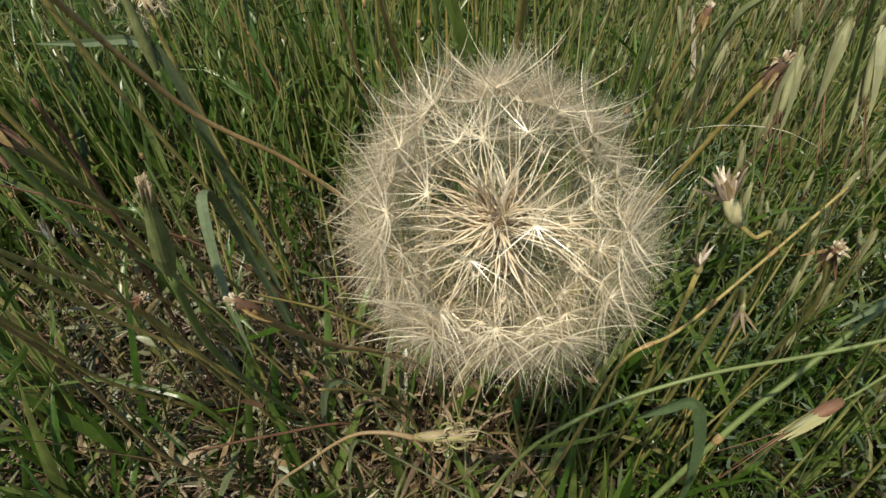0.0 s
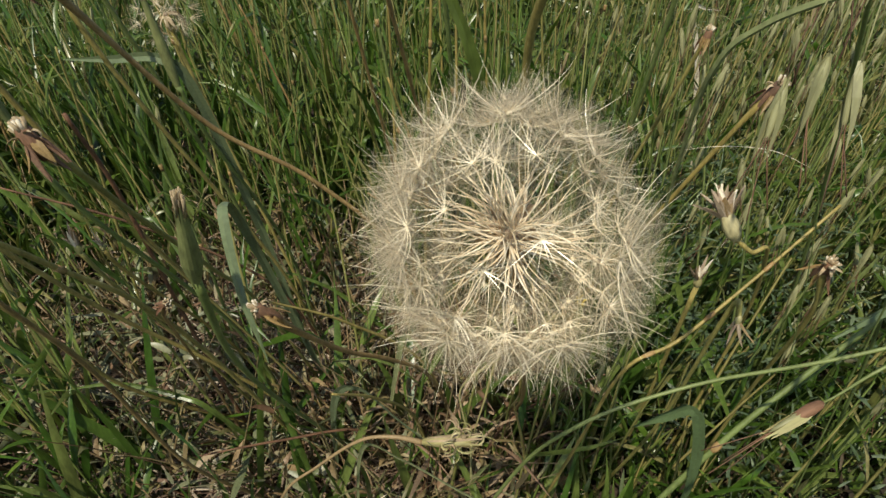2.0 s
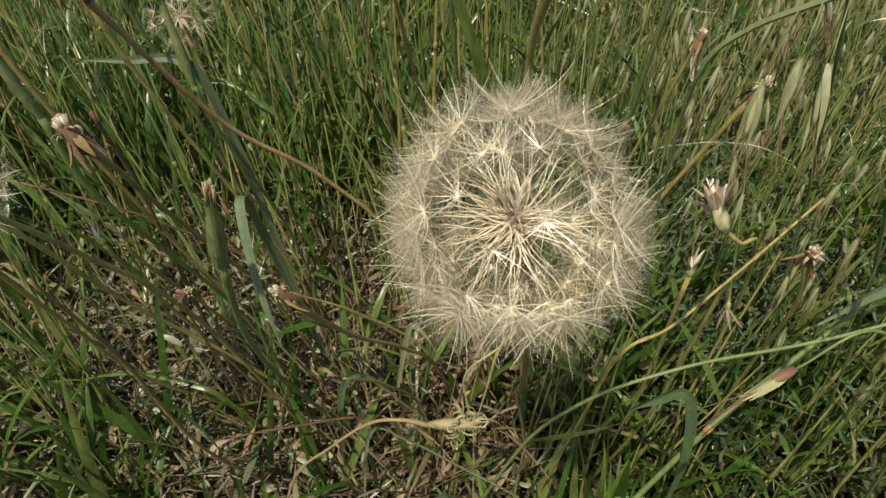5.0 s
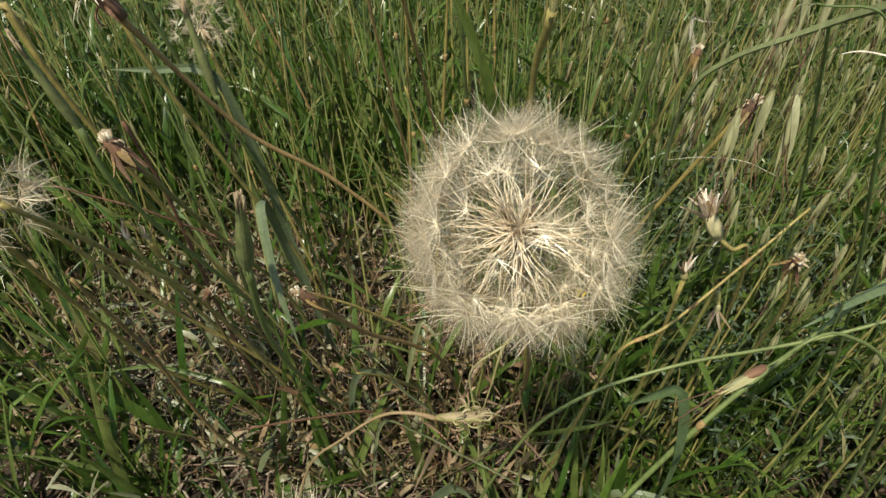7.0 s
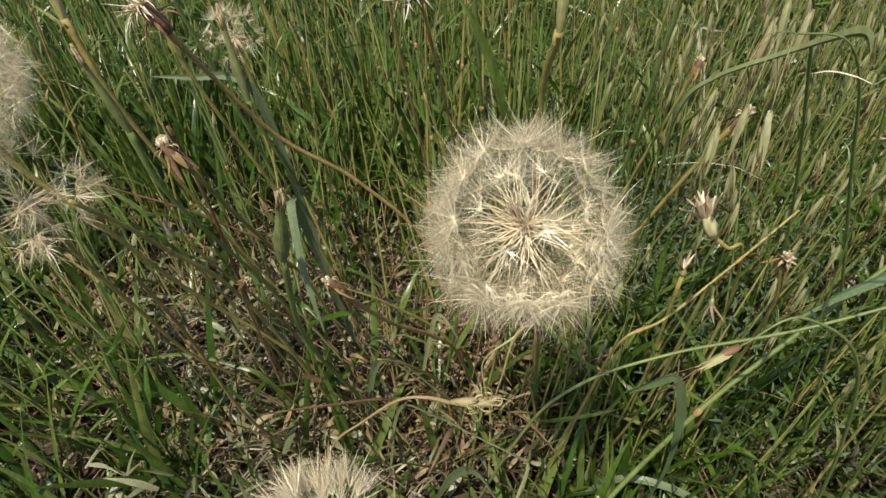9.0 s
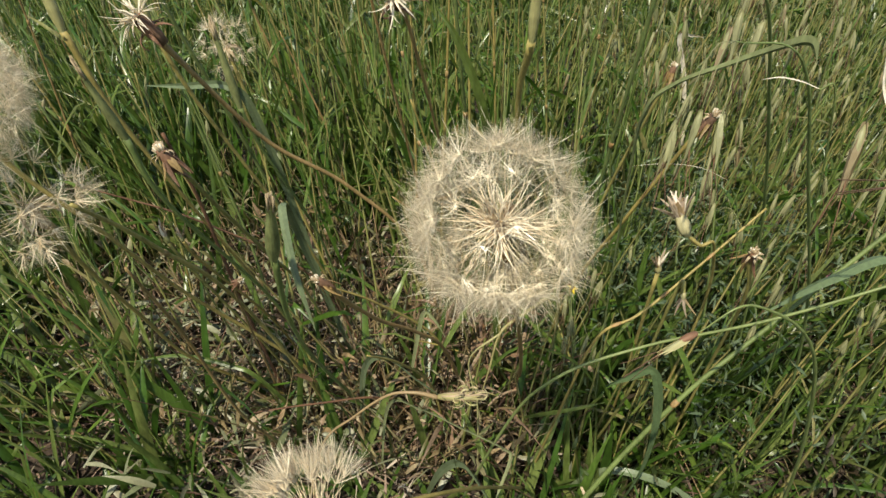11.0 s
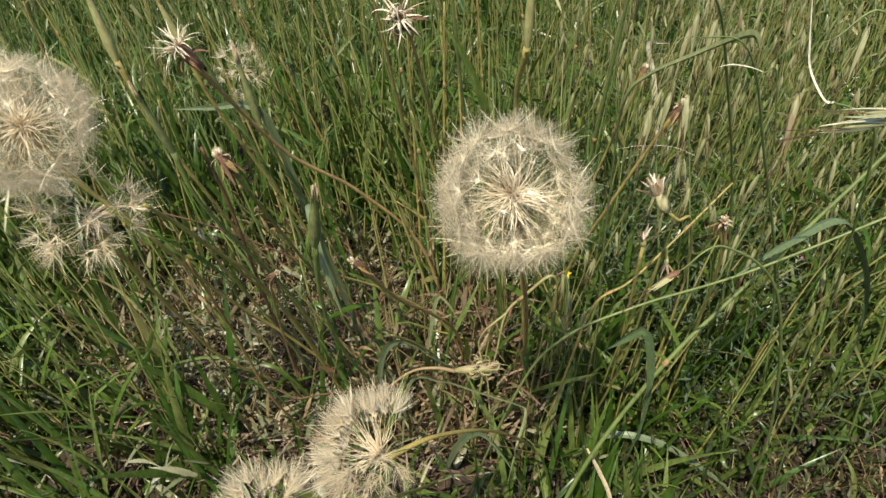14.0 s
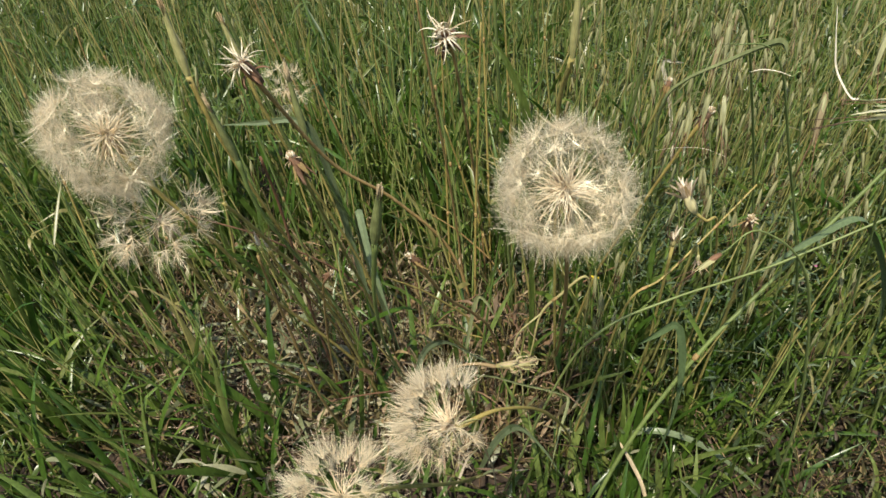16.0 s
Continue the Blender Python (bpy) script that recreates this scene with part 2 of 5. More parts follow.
def tube(path, radii, sides=6, base=0):
    """Verts and faces of a closed tube along the path."""
    vs, fs = [], []
    n = len(path)
    if not isinstance(radii, (list, tuple)):
        radii = [radii] * n
    for p, r, (t, a, b) in zip(path, radii, frames_along(path)):
        for k in range(sides):
            w = 2 * math.pi * k / sides
            vs.append(p + a * (r * math.cos(w)) + b * (r * math.sin(w)))
    for i in range(n - 1):
        for k in range(sides):
            k2 = (k + 1) % sides
            fs.append((base + i * sides + k, base + i * sides + k2, base + (i + 1) * sides + k2, base + (i + 1) * sides + k))
    fs.append(tuple(base + k for k in reversed(range(sides))))
    fs.append(tuple(base + (n - 1) * sides + k for k in range(sides)))
    return vs, fs


def spread(vals, n):
    """The list of values drawn out evenly to n values."""
    return list(np.interp(np.linspace(0, 1, n), np.linspace(0, 1, len(vals)), vals))


def strap(path, widths, thick, up, fold=0.15, base=0):
    """A leaf-like strap with a keel and thickness. up: the way that its face looks."""
    vs, fs = [], []
    up = Vector(up)
    n = len(path)
    for i, (p, w) in enumerate(zip(path, widths)):
        t = (path[min(i + 1, n - 1)] - path[max(i - 1, 0)]).normalized()
        s = t.cross(up)
        s = s.normalized() if s.length > 1e-4 else t.orthogonal().normalized()
        f = s.cross(t).normalized()
        up = f
        vs += [p - s * w / 2 + f * (w * fold), p, p + s * w / 2 + f * (w * fold), p - f * thick]
    for i in range(n - 1):
        a, b = base + 4 * i, base + 4 * (i + 1)
        for j, k in ((0, 1), (1, 2), (2, 3), (3, 0)):
            fs.append((a + j, a + k, b + k, b + j))
    return vs, fs


def lathe(profile, sides=10, base=0, ridges=0, depth=0.0):
    """A turned shape about z from (radius, z) pairs, with optional ridges."""
    vs, fs = [], []
    for r, z in profile:
        for k in range(sides):
            w = 2 * math.pi * k / sides
            q = r * (1 + depth * math.cos(ridges * w)) if ridges else r
            vs.append(Vector((q * math.cos(w), q * math.sin(w), z)))
    for i in range(len(profile) - 1):
        for k in range(sides):
            k2 = (k + 1) % sides
            fs.append((base + i * sides + k, base + i * sides + k2, base + (i + 1) * sides + k2, base + (i + 1) * sides + k))
    fs.append(tuple(base + k for k in reversed(range(sides))))
    fs.append(tuple(base + (len(profile) - 1) * sides + k for k in range(sides)))
    return vs, fs


def turn_to(direction):
    """The rotation that lays z along the direction."""
    return Vector(direction).to_track_quat("Z", "Y").to_matrix().to_4x4()


# ---- ground ----
GROUND = -0.03


def ground_z(x, y):
    near = max(0.0, 1 - max(abs(x) - 1.5, abs(y - 0.8) - 2.0, 0) / 2.0)
    return GROUND + near * (0.016 * noise.noise((x * 4, y * 4, 0.3)) + 0.006 * noise.noise((x * 19, y * 19, 1.7)) + 0.003 * noise.noise((x * 60, y * 60, 4.1)))


def graded(a, b, fine, reach):
    """Grid lines: fine from a to b, then ever wider out to reach on both sides."""
    mid = list(np.arange(a, b + fine / 2, fine))
    step, lo, hi = fine, [a], [b]
    while hi[-1] < reach:
        step *= 1.35
        hi.append(hi[-1] + step)
        lo.append(lo[-1] - step)
    return lo[:0:-1] + mid + hi[1:]


def build_ground():
    xs, ys = graded(-0.75, 0.75, 0.0125, 400), graded(0.0, 1.4, 0.0125, 400)
    vs = [(x, y, ground_z(x, y)) for y in ys for x in xs]
    w = len(xs)
    fs = [(j * w + i, j * w + i + 1, (j + 1) * w + i + 1, (j + 1) * w + i) for j in range(len(ys) - 1) for i in range(w - 1)]
    ob = new("ground", bulk_mesh("ground", vs, fs, SOIL))
    tagged(ob, "dry brown crumbly soil under the meadow grass", "ground", kind="structure")


build_ground()


# ---- meadow grass (uncountable) ----
def bulk_blades(rng, x, y, z, length, width, lean, droop, segs, fold=0.22):
    """Arrays of curved, keeled grass leaves: verts and quads. lean: n x 2 of sideways run per unit of rise."""
    n = len(x)
    u = np.column_stack([lean, np.ones(n)])
    u /= np.linalg.norm(u, axis=1)[:, None]
    az = rng.uniform(0, 2 * np.pi, n)
    lz = np.arctan2(lean[:, 1], lean[:, 0])
    az = np.where(rng.random(n) < 0.6, lz + rng.normal(0, 0.7, n), az)
    h = np.column_stack([np.cos(az), np.sin(az), np.full(n, -0.75)])
    s = np.linspace(0, 1, segs + 1)
    base = np.column_stack([x, y, z])
    p = base[:, None, :] + length[:, None, None] * (s[None, :, None] * u[:, None, :] + (droop[:, None] * s[None, :] ** rng.uniform(1.7, 4.5, n)[:, None])[:, :, None] * h[:, None, :])
    side0 = np.column_stack([-np.sin(az), np.cos(az), np.zeros(n)]) + 0.5 * rng.normal(0, 1, (n, 3))
    tan = np.gradient(p, axis=1)
    tan /= np.linalg.norm(tan, axis=2)[:, :, None]
    side = side0[:, None, :] - tan * np.sum(tan * side0[:, None, :], axis=2)[:, :, None]
    side /= np.linalg.norm(side, axis=2)[:, :, None] + 1e-9
    nrm = np.cross(side, tan)
    prof = (0.55 + 0.45 * np.sin(np.pi * np.clip(s * 1.15, 0, 1))) * (1 - s ** 4) + 0.02
    w = width[:, None] * prof[None, :] * 0.5
    l = p - side * w[:, :, None] + nrm * (w * fold)[:, :, None]
    r = p + side * w[:, :, None] + nrm * (w * fold)[:, :, None]
    if fold:
        v = np.stack([l, p, r], axis=2)
        across = 3
    else:
        v = np.stack([l, r], axis=2)
        across = 2
    per = (segs + 1) * across
    one = [[i * across + j, i * across + j + 1, (i + 1) * across + j + 1, (i + 1) * across + j] for i in range(segs) for j in range(across - 1)]
    q = (np.arange(n) * per)[:, None, None] + np.array(one)[None]
    return v.reshape(-1, 3), q.reshape(-1, 4)


def bulk_stalks(rng, x, y, z, length, radius, lean, bend, segs, sides=4):
    """Arrays of thin round stalks."""
    n = len(x)
    u = np.column_stack([lean, np.ones(n)])
    u /= np.linalg.norm(u, axis=1)[:, None]
    az = rng.uniform(0, 2 * np.pi, n)
    h = np.column_stack([np.cos(az), np.sin(az), np.zeros(n)])
    s = np.linspace(0, 1, segs + 1)
    base = np.column_stack([x, y, z])
    p = base[:, None, :] + length[:, None, None] * (s[None, :, None] * u[:, None, :] + (bend[:, None] * s[None, :] ** 2)[:, :, None] * h[:, None, :])
    a = np.cross(u, np.array([0.3, 0.9, 0.1]))
    a /= np.linalg.norm(a, axis=1)[:, None]
    b = np.cross(u, a)
    rad = radius[:, None] * (1.05 - 0.6 * s[None, :])
    ring = []
    for k in range(sides):
        w = 2 * np.pi * k / sides
        ring.append(p + (a * np.cos(w) + b * np.sin(w))[:, None, :] * rad[:, :, None])
    v = np.stack(ring, axis=2)
    per = (segs + 1) * sides
    one = [[i * sides + k, i * sides + (k + 1) % sides, (i + 1) * sides + (k + 1) % sides, (i + 1) * sides + k] for i in range(segs) for k in range(sides)]
    q = (np.arange(n) * per)[:, None, None] + np.array(one)[None]
    return v.reshape(-1, 3), q.reshape(-1, 4), p


def leaves_on(rng, p, each, long, wide, segs=4):
    """Leaves that spring from stalks whose points are p: arrays as bulk_blades gives them."""
    n, m, _ = p.shape
    who = np.repeat(np.arange(n), each)
    s = rng.uniform(0.12, 0.8, len(who)) * (m - 1)
    i = s.astype(int)
    f = (s - i)[:, None]
    at = p[who, i] * (1 - f) + p[who, np.minimum(i + 1, m - 1)] * f
    az = rng.uniform(0, 2 * np.pi, len(who))
    out = rng.uniform(0.25, 1.3, len(who))
    lean = np.column_stack([np.cos(az) * out, np.sin(az) * out])
    k = len(who)
    return bulk_blades(rng, at[:, 0], at[:, 1], at[:, 2], rng.uniform(*long, k), rng.uniform(*wide, k), lean, rng.gamma(1.8, 0.22, k), segs)


def lean_at(x, y, rng, wild=0.16):
    """How the grass leans: outwards to both sides of the trampled patch."""
    lx = np.interp(x, [-0.9, -0.45, -0.2, 0.05, 0.25, 0.5, 1.2], [-0.22, -0.28, -0.12, 0.0, 0.22, 0.30, 0.22])
    fade = np.interp(y, [0.0, 0.45, 0.7, 1.0, 1.8], [1.4, 1.3, 0.8, 0.45, 0.2])
    lean = np.column_stack([lx * fade, np.full(len(x), 0.02)])
    return lean + rng.normal(0, 1, lean.shape) * wild


def bare(x, y):
    """0 in the trampled brown patch, 1 in full grass."""
    d = np.hypot((x + 0.25) / 0.27, (y - 0.56) / 0.20)
    e = np.hypot((x + 0.03) / 0.11, (y - 0.40) / 0.10)
    return np.clip(np.minimum(d, e) - 0.55, 0.11, 0.7) / 0.7


def thinned(x, y):
    """A thinner spot of grass over dark soil beside the oats."""
    return np.clip(np.hypot((x - 0.50) / 0.21, (y - 0.22) / 0.20) - 0.5, 0.15, 1.0)


def height_at(x, y):
    """Height of the tall growth: low in front, where the camera looks down on it."""
    front = np.interp(y, [-2.0, -0.7, 0.0, 0.10, 0.17, 0.25, 0.35, 0.5, 0.75, 3.0], [0.40, 0.22, 0.20, 0.15, 0.13, 0.16, 0.24, 0.35, 0.42, 0.42])
    sides = np.where(x > 0, 0.08, 0.03) * np.clip((np.abs(x - 0.02) - 0.28) / 0.15, 0, 1) * np.clip((0.45 - y) / 0.2, 0, 1)
    return sides + front * np.interp(x, [-1.0, -0.4, 0.0, 0.3, 1.0], [0.95, 1.0, 0.95, 0.75, 0.75])


def clump(x, y, scale=13.0, least=0.1):
    """Chance that a plant stands here: tufts with gaps between them."""
    return np.array([min(1.0, max(least, 0.5 + 1.5 * noise.noise((p * scale, q * scale, 7.7)))) for p, q in zip(x, y)])


def points_in(rng, n, x0, x1, y0, y1):
    return rng.uniform(x0, x1, n), rng.uniform(y0, y1, n)


def z_of(x, y):
    return np.array([ground_z(a, b) for a, b in zip(x, y)]) - 0.004


def join_arrays(parts):
    vs, qs, k = [], [], 0
    for v, q in parts:
        vs.append(v)
        qs.append(q + k)
        k += len(v)
    return np.concatenate(vs), np.concatenate(qs)


def build_grass():
    rng = np.random.default_rng(7)
    # near leaves: a low, broad growth and fewer tall ones; greener on one side, greyer among the oats
    for name, mat, x0, x1, y0, y1, times, label in (
            ("grass", DARK_GRASS, -0.85, 0.22, 0.02, 1.0, 1.0, "dense green meadow grass leaves growing from the soil"),
            ("leaning_grass", DARK_GRASS, 0.10, 0.9, 0.02, 0.56, 0.50, "dark green grass leaves leaning over beside the trampled patch"),
            ("grey_grass", GREY_GRASS, 0.12, 0.9, 0.50, 1.0, 0.36, "grey-green grass leaves leaning over among the wild oats")):
        parts = []
        for count, short, tall, thin, broad, wild in ((2900, 0.12, 0.5, 0.004, 0.009, 0.5), (2900, 0.40, 0.95, 0.0045, 0.010, 0.27), (900, 0.7, 1.15, 0.0035, 0.007, 0.2)):
            x, y = points_in(rng, int(count * times), x0, x1, y0, y1)
            keep = rng.random(len(x)) < bare(x, y) * clump(x, y) * thinned(x, y)
            x, y = x[keep], y[keep]
            n = len(x)
            length = height_at(x, y) * rng.uniform(short, tall, n) + 0.015
            parts.append(bulk_blades(rng, x, y, z_of(x, y), length, rng.uniform(thin, broad, n) * np.clip(length / 0.15, 0.5, 1.1), lean_at(x, y, rng, wild * (1.4 if y0 > 0.1 else 1.0)),
                                     rng.gamma(1.5, 0.12, n), 7))
        tagged(new(name, bulk_mesh(name, *join_arrays(parts), mat)), label, "grass", kind="stuff")
    # near stalks, mostly upright behind the plant
    x, y = points_in(rng, 2300, -0.85, 0.9, 0.34, 1.05)
    keep = rng.random(len(x)) < np.maximum(bare(x, y), 0.2) * clump(x, y, 10.0, 0.2)
    x, y = x[keep], y[keep]
    n = len(x)
    v, q, p = bulk_stalks(rng, x, y, z_of(x, y), height_at(x, y) * rng.uniform(0.5, 1.3, n), rng.uniform(0.0009, 0.0022, n), lean_at(x, y, rng, 0.13),
                          rng.uniform(0, 0.12, n), 5)
    ob = new("grass_stalks", bulk_mesh("grass_stalks", v, q, STALK))
    tagged(ob, "thin upright green and straw-coloured grass stalks", "grass", kind="stuff")
    ob = new("stalk_leaves", bulk_mesh("stalk_leaves", *leaves_on(rng, p, 3, (0.02, 0.10), (0.003, 0.007)), GRASS))
    tagged(ob, "narrow green leaves springing from the grass stalks", "grass", kind="stuff")
    # the meadow beyond and around
    parts = []
    for count, x0, x1, y0, y1, wide in ((10000, -2.0, 2.0, 1.0, 2.4, 2.4), (9000, -3.2, 3.2, 2.4, 4.5, 2.8), (9000, -2.4, -0.85, -0.9, 1.2, 2.2),
                                        (9000, 0.9, 2.4, -0.9, 1.2, 2.2), (13000, -0.85, 0.9, -1.2, 0.04, 1.6),
                                        (10000, -7.5, 7.5, 4.5, 10.0, 7.0), (14000, -7.5, -2.0, -6.0, 4.5, 5.0), (14000, 2.0, 7.5, -6.0, 4.5, 5.0),
                                        (9000, -2.6, 2.6, -3.2, -0.9, 2.6), (6000, -2.6, 2.6, -6.0, -3.0, 4.5), (9000, -18.0, 18.0, 10.0, 24.0, 16.0)):
        x, y = points_in(rng, count, x0, x1, y0, y1)
        keep = rng.random(count) < clump(x, y, 8.0, 0.15)
        x, y = x[keep], y[keep]
        count = len(x)
        h = height_at(x, y) * rng.uniform(0.25, 1.0, count)
        if y1 == 0.04:
            h = np.minimum(h, 0.21)
        parts.append(bulk_blades(rng, x, y, z_of(x, y), h, rng.uniform(0.002, 0.005, count) * wide, lean_at(x, y, rng, 0.38), rng.gamma(1.6, 0.2, count), 4, fold=0))
    ob = new("meadow", bulk_mesh("meadow", *join_arrays(parts), DARK_GRASS))
    tagged(ob, "green meadow grass stretching away behind the flowers", "grass", kind="stuff")
    x, y = points_in(rng, 3400, -2.0, 2.0, 1.02, 3.2)
    n = len(x)
    v, q, p = bulk_stalks(rng, x, y, z_of(x, y), height_at(x, y) * rng.uniform(0.5, 1.3, n), rng.uniform(0.0014, 0.0030, n), lean_at(x, y, rng, 0.14),
                          rng.uniform(0, 0.15, n), 3, sides=3)
    ob = new("meadow_stalks", bulk_mesh("meadow_stalks", v, q, STALK))
    tagged(ob, "distant upright grass stalks, green and straw", "grass", kind="stuff")
    for name, side, mat, label in (("meadow_leaves", x < 0.15, DARK_GRASS, "dark green leaves springing from the distant grass stalks"),
                                   ("pale_meadow_leaves", x >= 0.15, GREY_GRASS, "grey-green leaves springing from the distant grass stalks")):
        ob = new(name, bulk_mesh(name, *leaves_on(rng, p[side], 3, (0.03, 0.11), (0.003, 0.008), 3), mat))
        tagged(ob, label, "grass", kind="stuff")


def build_undergrowth():
    rng = np.random.default_rng(11)
    # low leaves of small weeds
    x, y = points_in(rng, 7000, -0.8, 0.85, 0.0, 1.0)
    keep = rng.random(len(x)) < np.maximum(bare(x, y), 0.5) * thinned(x, y)
    x, y = x[keep], y[keep]
    n = len(x)
    z = z_of(x, y) + rng.uniform(0, 0.05, n) * bare(x, y)
    low = bulk_blades(rng, x, y, z, rng.uniform(0.012, 0.05, n), rng.uniform(0.002, 0.0075, n), rng.normal(0, 1.0, (n, 2)), rng.uniform(0.1, 0.6, n), 4)
    ob = new("low_weeds", bulk_mesh("low_weeds", *low, DARK_GRASS))
    tagged(ob, "small green weed leaves low among the grass", "weeds", kind="stuff")
    # small rounded leaves over the bare soil
    x, y = points_in(rng, 26000, 0.04, 0.85, 0.02, 0.66)
    keep = rng.random(len(x)) < clump(x, y, 9.0, 0.3) * (1.4 - thinned(x, y))
    x, y = x[keep], y[keep]
    n = len(x)
    small = bulk_blades(rng, x, y, z_of(x, y) + 0.11 * rng.random(n) ** 1.4, rng.uniform(0.006, 0.026, n), rng.uniform(0.002, 0.0055, n), rng.normal(0, 0.9, (n, 2)), rng.uniform(0.0, 0.4, n), 3)
    ob = new("small_leaf_weeds", bulk_mesh("small_leaf_weeds", *small, WEED))
    tagged(ob, "dark green small-leaved weeds low over the soil", "weeds", kind="stuff")
    # feathery weeds with tiny leaflets
    cx, cy = np.concatenate([rng.uniform(0.02, 1.1, 380), rng.normal(0.24, 0.09, 260)]), np.concatenate([rng.uniform(0.42, 1.5, 380), rng.normal(0.66, 0.14, 260)])
    parts = []
    for a, d in zip(cx, cy):
        k = 26
        px, py = a + rng.normal(0, 0.016, k), d + rng.normal(0, 0.016, k)
        pz = GROUND + rng.uniform(0.02, 0.26, k) * rng.uniform(0.4, 1.0)
        parts.append(bulk_blades(rng, px, py, pz, rng.uniform(0.006, 0.016, k), rng.uniform(0.0015, 0.0035, k), rng.normal(0, 1.5, (k, 2)), rng.uniform(0, 0.4, k), 2, fold=0.2))
    ob = new("feathery_weeds", bulk_mesh("feathery_weeds", *join_arrays(parts), FEATHERY))
    tagged(ob, "grey-green feathery weeds with tiny leaflets among the oats", "weeds", kind="stuff")
    # straw and dead leaves lying about, heaped in the trampled patch
    x, y = points_in(rng, 6500, -0.8, 0.85, 0.0, 1.1)
    keep = rng.random(len(x)) < (1.15 - 0.9 * bare(x, y))
    x, y = np.concatenate([x[keep], rng.normal(-0.21, 0.14, 5200)]), np.concatenate([y[keep], rng.normal(0.53, 0.13, 5200)])
    n = len(x)
    litter = bulk_blades(rng, x, y, z_of(x, y) + 0.05 * rng.random(n) ** 1.8, rng.uniform(0.008, 0.042, n), rng.uniform(0.001, 0.0035, n), rng.normal(0, 1.7, (n, 2)),
                         rng.uniform(0.0, 0.5, n), 3)
    ob = new("straw_litter", bulk_mesh("straw_litter", *litter, DRY))
    tagged(ob, "brown dead straw and leaf litter on the soil", "litter", kind="stuff")
    # limp greyish leaves flattened over the litter
    n = 1100
    x, y = rng.normal(-0.25, 0.15, n), rng.normal(0.53, 0.14, n)
    limp = bulk_blades(rng, x, y, z_of(x, y) + 0.085 * rng.random(n) ** 1.3, rng.uniform(0.012, 0.05, n), rng.uniform(0.003, 0.008, n), rng.normal(0, 1.6, (n, 2)), rng.uniform(0.1, 0.8, n), 5)
    ob = new("limp_leaves", bulk_mesh("limp_leaves", *limp, LIMP_LEAF))
    tagged(ob, "limp greyish-green leaves flattened over the brown litter", "leaves", kind="stuff")
    # dry standing stems in the trampled patch, with small withered leaves
    x, y = np.concatenate([rng.uniform(-0.55, 0.10, 640), rng.normal(-0.03, 0.05, 160)]), np.concatenate([rng.uniform(0.36, 0.80, 640), rng.normal(0.47, 0.05, 160)])
    n = len(x)
    lean = np.column_stack([(x + 0.05) * 0.5, (y - 0.5) * 0.3 - 0.05]) + rng.normal(0, 0.38, (n, 2))
    v, q, p = bulk_stalks(rng, x, y, z_of(x, y), rng.uniform(0.04, 0.20, n), rng.uniform(0.0006, 0.0015, n), lean, rng.uniform(0, 0.35, n), 5)
    ob = new("dry_stems", bulk_mesh("dry_stems", v, q, WITHERED))
    tagged(ob, "thin olive and reddish-brown stems standing in the trampled patch", "dry stems", kind="stuff")
    ob = new("withered_leaves", bulk_mesh("withered_leaves", *leaves_on(rng, p, 4, (0.008, 0.032), (0.002, 0.006)), WITHERED))
    tagged(ob, "small withered olive-brown leaves on the dry stems", "leaves", kind="stuff")

    # thin twiggy weeds in the dark spot beside the oats
    x, y = rng.normal(0.46, 0.11, 520), rng.normal(0.24, 0.09, 520)
    n = len(x)
    v, q, p = bulk_stalks(rng, x, y, z_of(x, y), rng.uniform(0.03, 0.13, n), rng.uniform(0.0004, 0.0009, n), rng.normal(0, 0.8, (n, 2)), rng.uniform(0, 0.4, n), 4)
    parts = [(v, q), leaves_on(rng, p, 5, (0.004, 0.014), (0.0015, 0.0035), 3)]
    ob = new("twiggy_weeds", bulk_mesh("twiggy_weeds", *join_arrays(parts), WITHERED))
    tagged(ob, "thin brownish twiggy weeds with tiny leaves over dark soil", "weeds", kind="stuff")

    # shrivelled leaves round the foot of the plant
    n = 210
    x, y = rng.normal(-0.005, 0.04, n), rng.normal(0.43, 0.04, n)
    dead = bulk_blades(rng, x, y, z_of(x, y) + 0.16 * rng.random(n) ** 1.6, rng.uniform(0.012, 0.05, n), rng.uniform(0.002, 0.007, n), rng.normal(0, 1.3, (n, 2)), rng.uniform(0.2, 1.1, n), 5, fold=0.5)
    ob = new("dead_leaves", bulk_mesh("dead_leaves", *dead, RED_DRY))
    tagged(ob, "shrivelled reddish-brown dead leaves round the foot of the plant", "dead leaves", kind="stuff")


build_grass()
build_undergrowth()


# ---- goatsbeard seed heads ----
def seed_mesh(rng, size):
    """One seed: a slender body and a long thin, slightly wavy beak, along z from the heart of the head."""
    bend, turn = rng.uniform(-0.15, 0.15) * size, rng.uniform(-0.15, 0.15) * size
    wave, ph = rng.uniform(0.012, 0.045) * size, rng.uniform(0, 6.28)
    zs = [0.05, 0.15, 0.26, 0.37, 0.48, 0.60, 0.73]
    path = [Vector((bend * (z * 1.6) ** 2 + wave * math.sin(9 * z + ph), turn * (z * 1.6) ** 2 + wave * math.cos(8 * z + ph), z * size)) for z in zs]
    fat = rng.choice([0.6, 0.7, 0.8, 1.0])
    radii = [k * size / 0.046 for k in (0.00022, 0.00034 * fat, 0.00039 * fat, 0.00027 * fat, 0.00013, 0.00010, 0.00012)]
    vs, fs = tube(path, radii, 5)
    return mesh_of("seed", vs, fs, SEED), path[-1]


